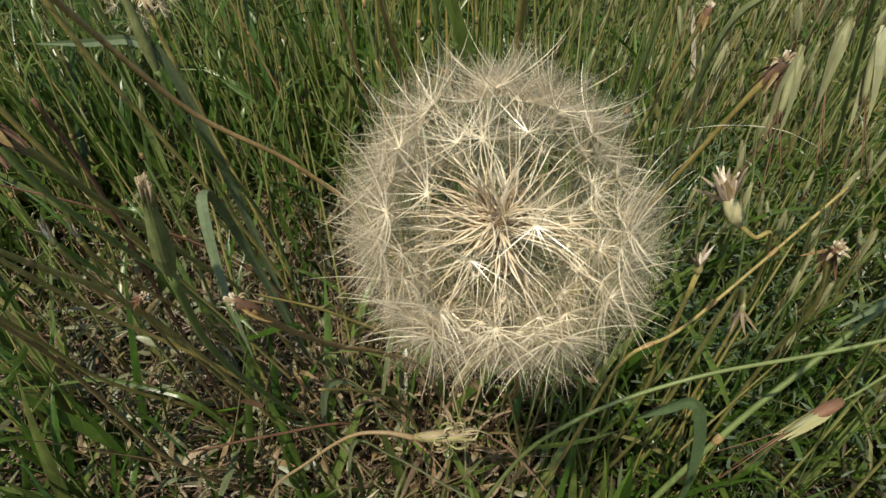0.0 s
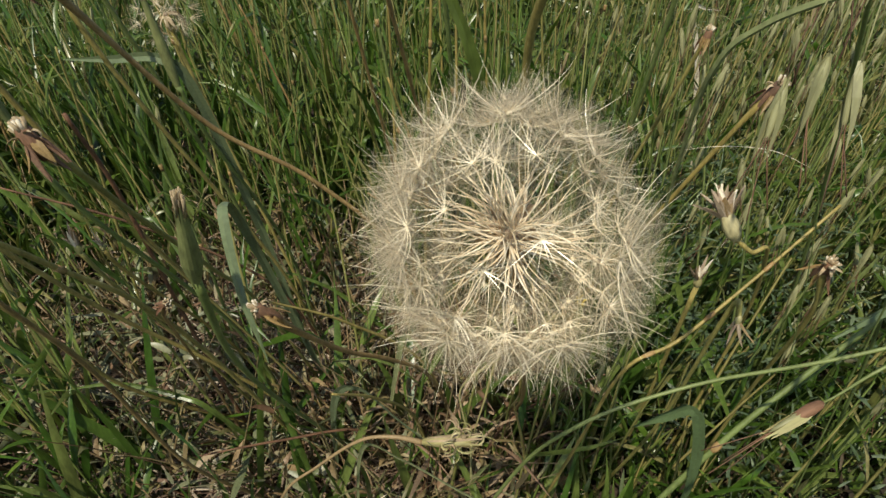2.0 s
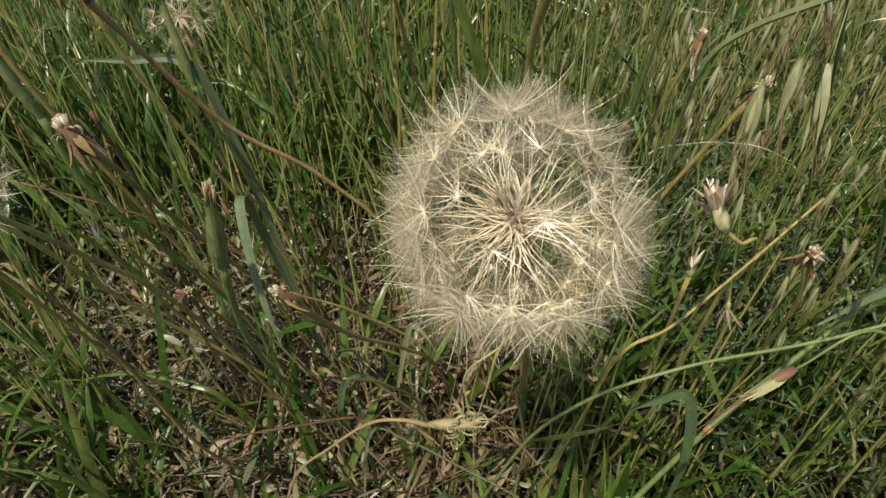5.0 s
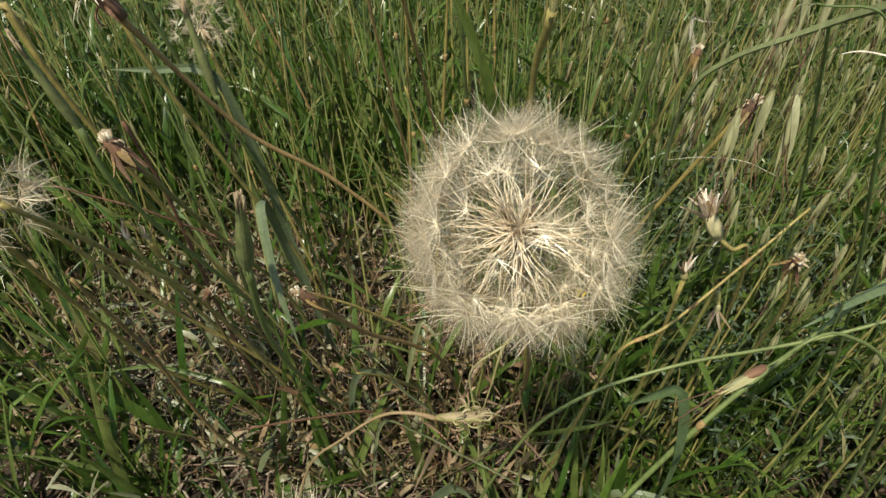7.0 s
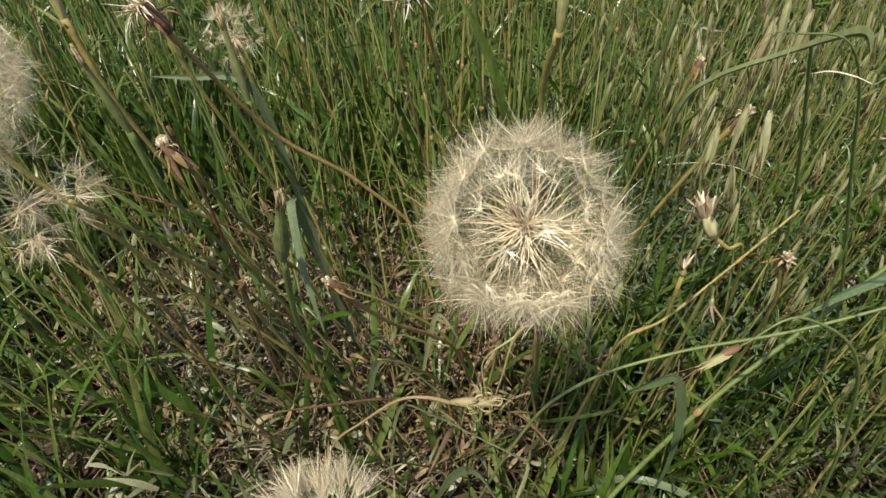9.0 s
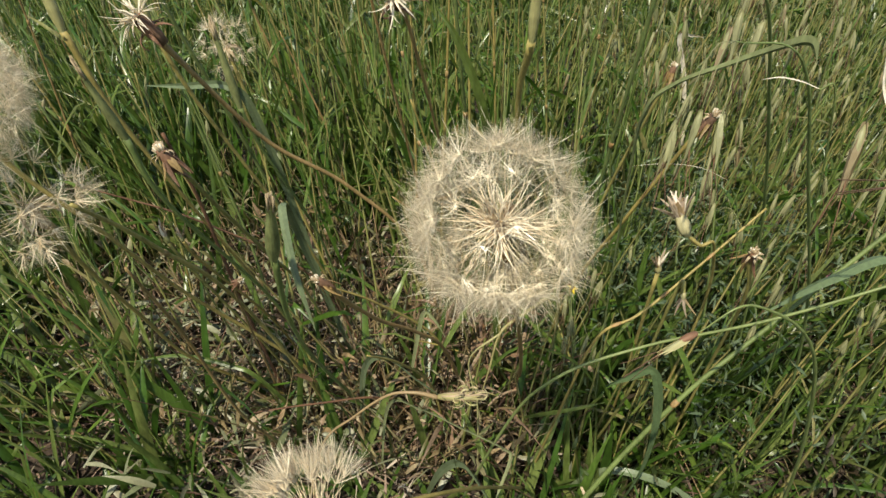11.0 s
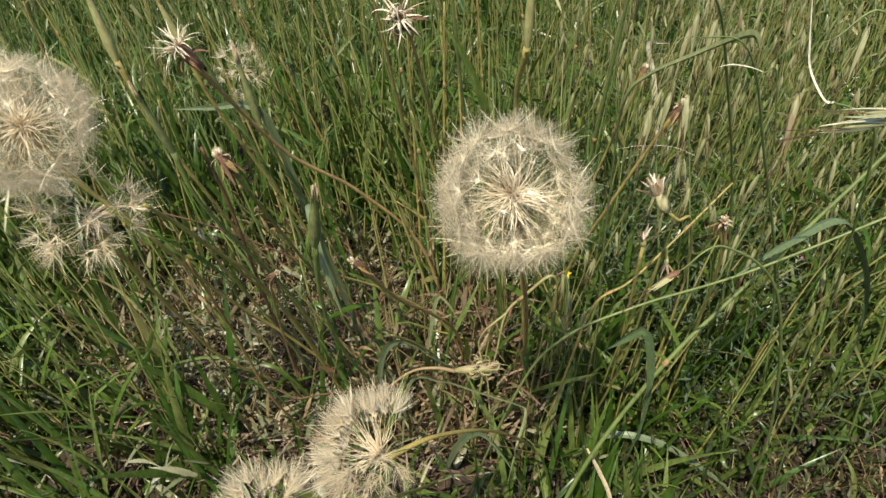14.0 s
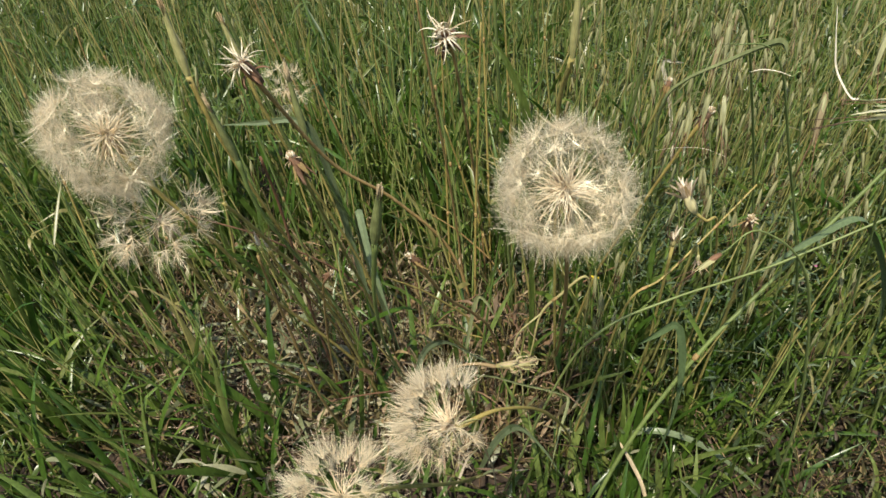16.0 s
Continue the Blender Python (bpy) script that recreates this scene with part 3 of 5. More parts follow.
def pappus_mesh(rng, size, tip, bristles=16, hairs=50, open_angle=64.0, limp=0.0, stout=1.0, mats=None):
    """The parachute of one seed: stiff plumed bristles that spread like an umbrella, some far longer than the rest, laced by fine side hairs."""
    vs, fs, kinds = [], [], []
    reach = 0.40 * size
    k = size / 0.046
    start = rng.uniform(0, 6.28)
    for j in range(bristles):
        w = start + 2 * math.pi * (j + rng.uniform(-0.35, 0.35)) / bristles
        out = Vector((math.cos(w), math.sin(w), 0))
        side = Vector((-math.sin(w), math.cos(w), 0))
        a0 = radians(open_angle + rng.uniform(-13, 13) + limp * rng.uniform(-45, 45))
        spike = j % 5 == 0
        long = reach * (rng.uniform(1.12, 1.38) if spike else rng.uniform(0.70, 1.05))
        pts, p, steps = [tip.copy()], tip.copy(), 5
        drift = rng.uniform(-0.2, 0.2) * (1 + 3 * limp)
        for i in range(steps):
            a = a0 * (1.22 - 0.55 * (i + 0.5) / steps)
            p = p + (out * math.sin(a) + Vector((0, 0, math.cos(a))) + side * (drift * i / steps)).normalized() * (long / steps)
            pts.append(p)
        thick = (0.00017, 0.00015, 0.00012, 0.00009, 0.00005, 0.000013) if spike else (0.00016, 0.00012, 0.00007, 0.00004, 0.00002, 0.00001)
        v, f = tube(pts, [q * k * stout for q in thick], 3, len(vs))
        vs += v
        fs += f
        kinds += [0] * len(f)
        for i in range(hairs):
            s = 0.10 + (0.50 if spike else 0.66) * (i + rng.uniform(0, 1)) / hairs
            n = min(int(s * steps), steps - 1)
            q = pts[n].lerp(pts[n + 1], s * steps - n)
            along = (pts[n + 1] - pts[n]).normalized()
            sgn = 1 if i % 2 else -1
            away = (side * sgn + along * rng.uniform(0.2, 0.9) + Vector((rng.uniform(-.4, .4), rng.uniform(-.4, .4), rng.uniform(-.4, .4)))).normalized()
            tip2 = q + away * (reach * rng.uniform(0.18, 0.40) * (0.45 + 0.7 * s))
            half = along * (0.000031 * k * stout)
            b = len(vs)
            vs += [q - half, q + half, tip2]
            fs.append((b, b + 1, b + 2))
            kinds.append(1)
    stiff, soft = mats or (BRISTLE, PAPPUS)
    me = mesh_of("pappus", vs, fs, stiff, smooth=False)
    me.materials.append(soft)
    me.polygons.foreach_set("material_index", kinds)
    return me


def make_variants(count, seed, size=0.046, **kw):
    rng = random.Random(seed)
    out = []
    for _ in range(count):
        sm, tip = seed_mesh(rng, size)
        out.append((sm, pappus_mesh(rng, size, tip, **kw), pappus_mesh(rng, size, tip, **{**kw, "hairs": 9, "bristles": 18, "stout": 0.8})))
    return out


FULL_VARIANTS = make_variants(18, 21)
LIMP_VARIANTS = make_variants(7, 33, bristles=13, hairs=24, open_angle=46, limp=1.0, stout=2.2, mats=(GOLD, PAPPUS))
TIGHT_VARIANTS = make_variants(8, 44, bristles=12, hairs=20, open_angle=24, limp=0.35, stout=1.6, mats=(GOLD, PAPPUS))


def even_directions(n):
    """Directions spread evenly over the sphere."""
    for i in range(n):
        z = 1 - 2 * (i + 0.5) / n
        r = math.sqrt(1 - z * z)
        w = i * 2.399963
        yield Vector((r * math.cos(w), r * math.sin(w), z))


def bract_mesh(long, wide, curl, mat, rng, twist=0.0):
    """A narrow dried bract that starts along +x, curls down by curl degrees on its way, with thickness."""
    pts, p, steps = [Vector((0, 0, 0))], Vector((0, 0, 0)), 6
    for i in range(steps):
        a = radians(curl * (i + 0.5) / steps)
        p = p + Vector((math.cos(a), twist * i / steps, -math.sin(a))) * (long / steps)
        pts.append(p)
    widths = [wide * k for k in (0.7, 1.0, 0.95, 0.8, 0.6, 0.4, 0.08)]
    vs, fs = strap(pts, widths, wide * 0.12, (0, 0, 1), fold=rng.uniform(0.1, 0.3))
    return mesh_of("bract", vs, fs, mat, smooth=False)


def seed_head(heart, stem_points, size, count, seed, label, axis=(0, 0, 1), keep=None, variants=None, scale_jitter=0.1, stem_mat=None, bract_mat=None,
              stem_radius=0.0016, bracts=8, bract_curl=150, stray=0.12, bract_long=1.0, bract_wide=1.0, back=-0.82, plumed=None):
    """A whole seed head on its stem. axis: the way out of the stem's top; keep(direction): whether a seed still stands there;
    plumed(direction): 2 for a full parachute, 1 for one that has lost its side hairs, 0 for none."""
    rng = random.Random(seed)
    heart, axis = Vector(heart), Vector(axis).normalized()
    base = Vector(stem_points[0])
    head = thing("goatsbeard_seed_head", base, label, "seed head", "goatsbeard seed heads")
    path = smooth_path([p for p in stem_points] + [heart - axis * size * 0.10], 7)
    path = [p - base for p in path]
    radii = spread([stem_radius * 1.15, stem_radius, stem_radius, stem_radius * 1.05, stem_radius * 1.7], len(path))
    part("stem", mesh_of("stem", *tube(path, radii, 8), stem_mat or BROWN_STEM), head)
    top = Matrix.Translation(heart - base) @ turn_to(axis)
    k = size / 0.046
    prof = [(0.0019 * k, -0.006 * k), (0.0024 * k, -0.004 * k), (0.0025 * k, -0.002 * k), (0.0019 * k, -0.0004 * k), (0.0007 * k, 0.0002 * k)]
    part("receptacle", mesh_of("receptacle", *lathe(prof, 12), PAPERY), head, "pale tan pitted receptacle", top)
    for i in range(bracts):
        me = bract_mesh(size * bract_long * rng.uniform(0.55, 0.85), 0.0042 * k * bract_wide, bract_curl + rng.uniform(-25, 25), bract_mat or TAN, rng, rng.uniform(-0.3, 0.3))
        part("bract", me, head, "", top @ pose(0, 0, -0.004 * k, 0, 0, 360 * i / bracts + rng.uniform(-12, 12)) @ pose(0.003 * k, 0, 0))
    variants = variants or FULL_VARIANTS
    sc = size / 0.046
    for d in even_directions(count):
        d = (d + Vector((rng.uniform(-1, 1), rng.uniform(-1, 1), rng.uniform(-1, 1))) * stray).normalized()
        if d.dot(axis) < back or (keep and not keep(d, rng)):
            continue
        sm, full, sparse = rng.choice(variants)
        s = sc * rng.uniform(1 - scale_jitter, 1 + scale_jitter * 0.5)
        m = Matrix.Translation(heart - base) @ turn_to(d) @ Matrix.Rotation(rng.uniform(0, 6.28), 4, "Z") @ Matrix.Scale(s, 4)
        ob = part("seed", sm, head, "", m)
        plume = plumed(d, rng) if plumed else 2
        if plume:
            part("pappus", full if plume == 2 else sparse, ob, "silky cream parachute of plumed hairs")
    return head


def rooted(x, y):
    return (x, y, ground_z(x, y) - 0.002)


BASE = Vector((0.035, 0.50, ground_z(0.035, 0.50)))        # where the big plant is rooted

seed_head((0.021, 0.157, 0.429), [BASE, (0.048, 0.40, 0.09), (0.042, 0.29, 0.235), (0.028, 0.19, 0.375)], 0.0472, 176, 5,
          "full round cream seed head of a goatsbeard on a tan stem", axis=(-0.05, -0.80, 0.6), bracts=6, bract_long=0.5, back=-0.95,
          keep=lambda d, r: r.random() < (0.55 if d.dot(Vector((0.14, -0.80, 0.58))) > 0.5 else 0.95),
          plumed=lambda d, r: 2 if d.dot(Vector((0.14, -0.80, 0.58))) < 0.60 + 0.22 * noise.noise(d * 2.6) else int(r.random() < (0.6 if d.x < -0.1 else 0.32)))
seed_head((-0.302, 0.248, 0.440), [rooted(-0.13, 0.47), (-0.20, 0.395, 0.13), (-0.239, 0.34, 0.231), (-0.262, 0.285, 0.333), (-0.285, 0.258, 0.394)], 0.0525, 150, 6,
          "full round beige seed head of a goatsbeard on an olive stem", axis=(-0.3, -0.3, 0.9), stem_mat=OLIVE_STEM, bracts=6, bract_long=0.45, bract_wide=0.7,
          plumed=lambda d, r: 2 if d.dot(Vector((0.40, -0.75, 0.50))) < 0.62 + 0.2 * noise.noise(d * 2.4) or r.random() < 0.12 else int(r.random() < 0.45))
seed_head((-0.288, 0.262, 0.362), [rooted(-0.19, 0.47), (-0.265, 0.38, 0.11), (-0.279, 0.33, 0.212), (-0.284, 0.29, 0.294)], 0.045, 68, 8,
          "half-bare goatsbeard seed head with few limp parachutes", axis=(-0.3, -0.5, 0.8), variants=LIMP_VARIANTS, scale_jitter=0.25, stem_mat=OLIVE_STEM,
          keep=lambda d, r: r.random() < (0.9 if abs(d.x) > 0.4 and d.z < 0.6 else 0.34))
seed_head((-0.052, 0.069, 0.322), [rooted(0.05, 0.36), (0.048, 0.25, 0.12), (0.012, 0.14, 0.262), (-0.022, 0.088, 0.316)], 0.036, 300, 9,
          "collapsed cream seed head of a goatsbeard, open at its middle", axis=(-0.50, 0.0, 0.86), stem_radius=0.0011, variants=TIGHT_VARIANTS, scale_jitter=0.14, stem_mat=OLIVE_STEM, bract_mat=YELLOWGREEN,
          bracts=7, bract_curl=70, bract_wide=0.45, bract_long=0.9, stray=0.30,
          keep=lambda d, r: d.dot(Vector((-0.04, -0.18, 0.97))) < 0.80 and d.dot(Vector((-0.50, 0.0, 0.86))) > 0.12 and d.x < 0.42)
seed_head((-0.122, 0.066, 0.264), [rooted(-0.03, 0.34), (-0.06, 0.22, 0.10), (-0.098, 0.105, 0.228)], 0.038, 200, 10,
          "collapsed cream seed head of a goatsbeard low in the grass", axis=(-0.15, -0.15, 0.95), variants=TIGHT_VARIANTS, scale_jitter=0.14, stem_mat=OLIVE_STEM, bract_mat=YELLOWGREEN,
          bracts=6, bract_curl=90, bract_wide=0.45, stray=0.30, keep=lambda d, r: d.dot(Vector((0.05, -0.25, 0.96))) < 0.86 and d.dot(Vector((-0.15, 0.0, 0.97))) > 0.10)
seed_head((-0.240, 0.526, 0.381), [rooted(-0.16, 0.60), (-0.19, 0.57, 0.12), (-0.23, 0.535, 0.32)], 0.030, 34, 12,
          "small thin beige seed head deep in the grass", axis=(-0.3, -0.3, 0.9), variants=LIMP_VARIANTS, scale_jitter=0.2, stem_mat=OLIVE_STEM,
          keep=lambda d, r: r.random() < 0.6)


# ---- withered heads and buds ----
def withered_head(top, stem_points, seed, label, axis=(0, 0, 1), look_like="knob", size=0.011, stem_mat=None, stem_radius=0.0014):
    """A flower head past seed on its stem: a bare knob, a star of pale bracts, or a tuft of pale threads."""
    rng = random.Random(seed)
    top, axis = Vector(top), Vector(axis).normalized()
    base = Vector(stem_points[0])
    head = thing("withered_flower", base, label, "withered flower", "withered flower heads")
    path = [p - base for p in smooth_path([p for p in stem_points] + [top - axis * 0.006], 7)]
    radii = spread([stem_radius * 1.1, stem_radius, stem_radius, stem_radius, stem_radius * 1.8], len(path))
    part("stem", mesh_of("stem", *tube(path, radii, 7), stem_mat or BROWN_STEM), head)
    m = Matrix.Translation(top - base) @ turn_to(axis)
    k = size / 0.011
    knob = [(0.0015 * k, -0.009 * k), (0.0026 * k, -0.005 * k), (0.0028 * k, -0.001 * k), (0.0027 * k, 0.002 * k), (0.0018 * k, 0.0038 * k), (0.0006 * k, 0.0045 * k)]
    part("receptacle", mesh_of("receptacle", *lathe(knob, 12, 0, 6, 0.06), REDBROWN), head, "", m)
    if look_like == "knob":
        # a rough pale cushion on top and long bracts folded back along the stem
        for i in range(9):
            me = bract_mesh(size * rng.uniform(0.8, 1.5), 0.0030 * k * rng.uniform(0.6, 1.2), rng.uniform(-30, 40), rng.choice([REDBROWN, BROWN_STEM, REDBROWN]), rng, rng.uniform(-0.5, 0.5))
            part("bract", me, head, "shrivelled brown bract", m @ pose(0, 0, -0.002 * k, 0, 0, 40 * i + rng.uniform(-18, 18)) @ pose(0.0024 * k, 0, 0, 0, rng.uniform(62, 95), 0))
        for i in range(5):
            me = bract_mesh(size * rng.uniform(0.3, 0.6), 0.0016 * k, rng.uniform(60, 200), TAN, rng, rng.uniform(-0.7, 0.7))
            part("bract", me, head, "shrivelled brown bract", m @ pose(0, 0, 0.001 * k, 0, 0, rng.uniform(0, 360)) @ pose(0.0022 * k, 0, 0, 0, rng.uniform(-60, 10), 0))
        for i in range(22):
            w, r = rng.uniform(0, 6.28), 0.0030 * k * math.sqrt(rng.random())
            up = math.sqrt(max(0.0, 1 - (r / (0.0036 * k)) ** 2))
            pts = [Vector((0.6 * r * math.cos(w), 0.6 * r * math.sin(w), 0.002 * k)), Vector((1.15 * r * math.cos(w), 1.15 * r * math.sin(w), (0.0025 + 0.0045 * up) * k * rng.uniform(0.85, 1.15)))]
            part("floret_stub", mesh_of("floret_stub", *tube(pts, [0.0007 * k, 0.0006 * k], 5), TAN if i % 4 else PALE), head, "", m)
    elif look_like == "star":
        for i in range(58):
            me = bract_mesh(size * rng.uniform(0.5, 1.35), 0.00075 * k, rng.choice([-1, 1, 1]) * rng.uniform(20, 330), PALE if i % 4 else TAN, rng, rng.uniform(-0.9, 0.9))
            part("bract", me, head, "pale papery bract", m @ pose(0, 0, 0.003 * k, 0, 0, 360 * i / 58 + rng.uniform(-9, 9)) @ pose(0.0015 * k, 0, 0, 0, rng.uniform(-60, 20), 0))
        for i in range(7):
            me = bract_mesh(size * rng.uniform(0.8, 1.3), 0.0018 * k, rng.uniform(90, 210), REDBROWN, rng, rng.uniform(-0.4, 0.4))
            part("bract", me, head, "shrivelled brown bract", m @ pose(0, 0, -0.003 * k, 0, 0, 360 * i / 7 + rng.uniform(-20, 20)) @ pose(0.003 * k, 0, 0))
    else:
        for i in range(64):
            me = bract_mesh(size * rng.uniform(0.5, 1.15), 0.0007 * k, rng.uniform(-60, 110), PALE, rng, rng.uniform(-0.5, 0.5))
            part("thread", me, head, "pale dry thread", m @ pose(0, 0, 0.003 * k, 0, 0, rng.uniform(0, 360)) @ pose(0.001 * k, 0, 0, 0, rng.uniform(-75, -5), 0))
        for i in range(6):
            me = bract_mesh(size * rng.uniform(0.5, 0.9), 0.0016 * k, rng.uniform(40, 120), REDBROWN, rng, rng.uniform(-0.4, 0.4))
            part("bract", me, head, "shrivelled brown bract", m @ pose(0, 0, -0.002 * k, 0, 0, 60 * i + rng.uniform(-20, 20)) @ pose(0.003 * k, 0, 0))
    return head


def closed_bud(tip, low, stem_points, seed, label, wide=0.005, mat=None, tip_mat=None, stem_mat=None):
    """A closed goatsbeard bud, a long ridged cone of bracts from low to tip, on its stem."""
    rng = random.Random(seed)
    tip, low = Vector(tip), Vector(low)
    base = Vector(stem_points[0])
    bud = thing("goatsbeard_bud", base, label, "flower bud", "closed goatsbeard buds")
    path = [p - base for p in smooth_path([p for p in stem_points] + [low], 7)]
    part("stem", mesh_of("stem", *tube(path, spread([0.0016, 0.0015, 0.0016, 0.0024], len(path)), 8), stem_mat or GREEN_STEM), bud)
    long = (tip - low).length
    m = Matrix.Translation(low - base) @ turn_to(tip - low)
    prof = [(wide * r, long * z) for r, z in ((0.40, -0.10), (0.55, 0.0), (0.80, 0.10), (0.98, 0.24), (0.93, 0.40), (0.76, 0.58), (0.55, 0.78), (0.42, 0.9))]
    part("involucre", mesh_of("involucre", *lathe(prof, 24, 0, 8, 0.07), mat or GREEN_STEM), bud, "", m)
    for i in range(8):
        w = 2 * math.pi * i / 8
        pts = [Vector((wide * r * math.cos(w), wide * r * math.sin(w), long * z)) for r, z in ((0.62, 0.02), (0.86, 0.12), (1.04, 0.26), (0.92, 0.46), (0.62, 0.74), (0.46, 0.97))]
        vs, fs = strap(pts, [wide * q for q in (0.50, 0.70, 0.82, 0.72, 0.46, 0.16)], 0.0002, (math.cos(w), math.sin(w), 0.2), fold=-0.10)
        part("bract", mesh_of("bract", vs, fs, mat or GREEN_STEM, smooth=False), bud, "", m)
    for i in range(22):
        w, r = rng.uniform(0, 6.28), wide * rng.uniform(0.05, 0.5)
        pts = [Vector((r * math.cos(w), r * math.sin(w), long * 0.86)), Vector((1.35 * r * math.cos(w), 1.35 * r * math.sin(w), long * rng.uniform(1.0, 1.16)))]
        part("withered_petal", mesh_of("withered_petal", *tube(pts, [wide * 0.16, wide * 0.1], 5), tip_mat or TAN), bud, "", m)
    return bud


withered_head((-0.221, 0.347, 0.456), [rooted(-0.03, 0.54), (-0.06, 0.51, 0.16), (-0.120, 0.470, 0.264), (-0.176, 0.423, 0.333), (-0.212, 0.363, 0.428)], 51,
              "withered goatsbeard head with a tuft of pale threads", axis=(-0.5, -0.25, 0.8), look_like="tuft", size=0.021, stem_radius=0.0019)
withered_head((-0.056, 0.379, 0.467), [rooted(-0.02, 0.62), (-0.03, 0.56, 0.2), (-0.048, 0.42, 0.42)], 52,
              "withered goatsbeard head spread like a pale star", axis=(-0.1, -0.75, 0.6), look_like="star", size=0.020)
withered_head((-0.156, 0.209, 0.431), [rooted(-0.13, 0.50), (-0.155, 0.40, 0.19), (-0.156, 0.33, 0.281), (-0.156, 0.26, 0.367), (-0.156, 0.228, 0.408)], 53,
              "small withered flower head with folded brown bracts on an olive stem", axis=(-0.45, 0.0, 0.9), size=0.0125, stem_mat=OLIVE_STEM)
withered_head((-0.082, 0.212, 0.349), [rooted(0.0, 0.47), (-0.02, 0.36, 0.16), (-0.040, 0.31, 0.227), (-0.059, 0.27, 0.271), (-0.072, 0.232, 0.318)], 54,
              "small brown withered flower head on a bare brown stem", axis=(-0.5, -0.35, 0.75), size=0.010)
withered_head((0.1535, 0.317, 0.412), [rooted(0.06, 0.50), (0.092, 0.42, 0.19), (0.117, 0.36, 0.305), (0.142, 0.324, 0.388)], 55,
              "dark brown withered flower head drooping on an olive stem", axis=(0.4, -0.2, 0.85), size=0.012, stem_mat=OLIVE_STEM)
withered_head((0.1863, 0.2775, 0.3357), [rooted(0.21, 0.42), (0.212, 0.36, 0.16), (0.197, 0.296, 0.285)], 56,
              "shrunken brown flower head with curled bracts", axis=(-0.1, -0.5, 0.8), size=0.012, stem_mat=OLIVE_STEM)
withered_head((0.155, 0.445, 0.397), [rooted(0.10, 0.56), (0.12, 0.52, 0.2), (0.148, 0.455, 0.365)], 57,
              "pale-tipped withered bud on a thin olive stem", axis=(0.2, -0.1, 0.95), size=0.010, stem_mat=OLIVE_STEM)
withered_head((-0.160, 0.274, 0.298), [rooted(-0.21, 0.44), (-0.20, 0.38, 0.12), (-0.174, 0.295, 0.265)], 58,
              "small reddish withered head on a thin red-brown stem", axis=(0.5, -0.4, 0.7), size=0.008, stem_radius=0.001)

withered_head((-0.037, 0.191, 0.190), [rooted(-0.02, 0.30), (-0.024, 0.25, 0.08), (-0.034, 0.20, 0.17)], 59,
              "shrivelled tan seed pod below the collapsed seed heads", axis=(-0.2, -0.3, 0.9), size=0.007, stem_radius=0.0009, stem_mat=TAN)

closed_bud((-0.099, 0.197, 0.412), (-0.109, 0.215, 0.362), [rooted(-0.10, 0.44), (-0.125, 0.33, 0.16), (-0.122, 0.26, 0.273)], 61,
           "closed green goatsbeard bud with a tan withered tip", wide=0.0042, mat=BUD_GREEN)
closed_bud((-0.236, 0.281, 0.450), (-0.228, 0.298, 0.395), [rooted(-0.17, 0.48), (-0.19, 0.42, 0.15), (-0.222, 0.32, 0.33)], 62,
           "slender closed olive goatsbeard bud with a tan tip", wide=0.0031, mat=BUD_GREEN)
closed_bud((-0.265, 0.310, 0.517), (-0.258, 0.312, 0.462), [rooted(-0.17, 0.50), (-0.20, 0.43, 0.15), (-0.245, 0.335, 0.38)], 63,
           "long closed olive-tan goatsbeard bud with a tan tip", wide=0.0036, mat=BUD, tip_mat=DULL_TAN, stem_mat=OLIVE_STEM)
closed_bud((-0.246, 0.378, 0.490), (-0.236, 0.383, 0.448), [rooted(-0.15, 0.56), (-0.17, 0.50, 0.15), (-0.222, 0.40, 0.38)], 64,
           "closed olive-tan goatsbeard bud with a tan tip", wide=0.0034, mat=BUD, tip_mat=DULL_TAN, stem_mat=OLIVE_STEM)
closed_bud((-0.214, 0.440, 0.425), (-0.207, 0.450, 0.352), [rooted(-0.16, 0.56), (-0.17, 0.53, 0.15), (-0.200, 0.463, 0.31)], 65,
           "closed olive-green goatsbeard bud with a tan tip", wide=0.0038, mat=BUD_GREEN)
closed_bud((0.036, 0.243, 0.535), (0.034, 0.250, 0.482), [rooted(0.06, 0.46), (0.045, 0.38, 0.19), (0.030, 0.29, 0.415)], 66,
           "tall olive bud with a tan tip behind the seed head", wide=0.0028, mat=BUD, tip_mat=TAN, stem_mat=OLIVE_STEM)


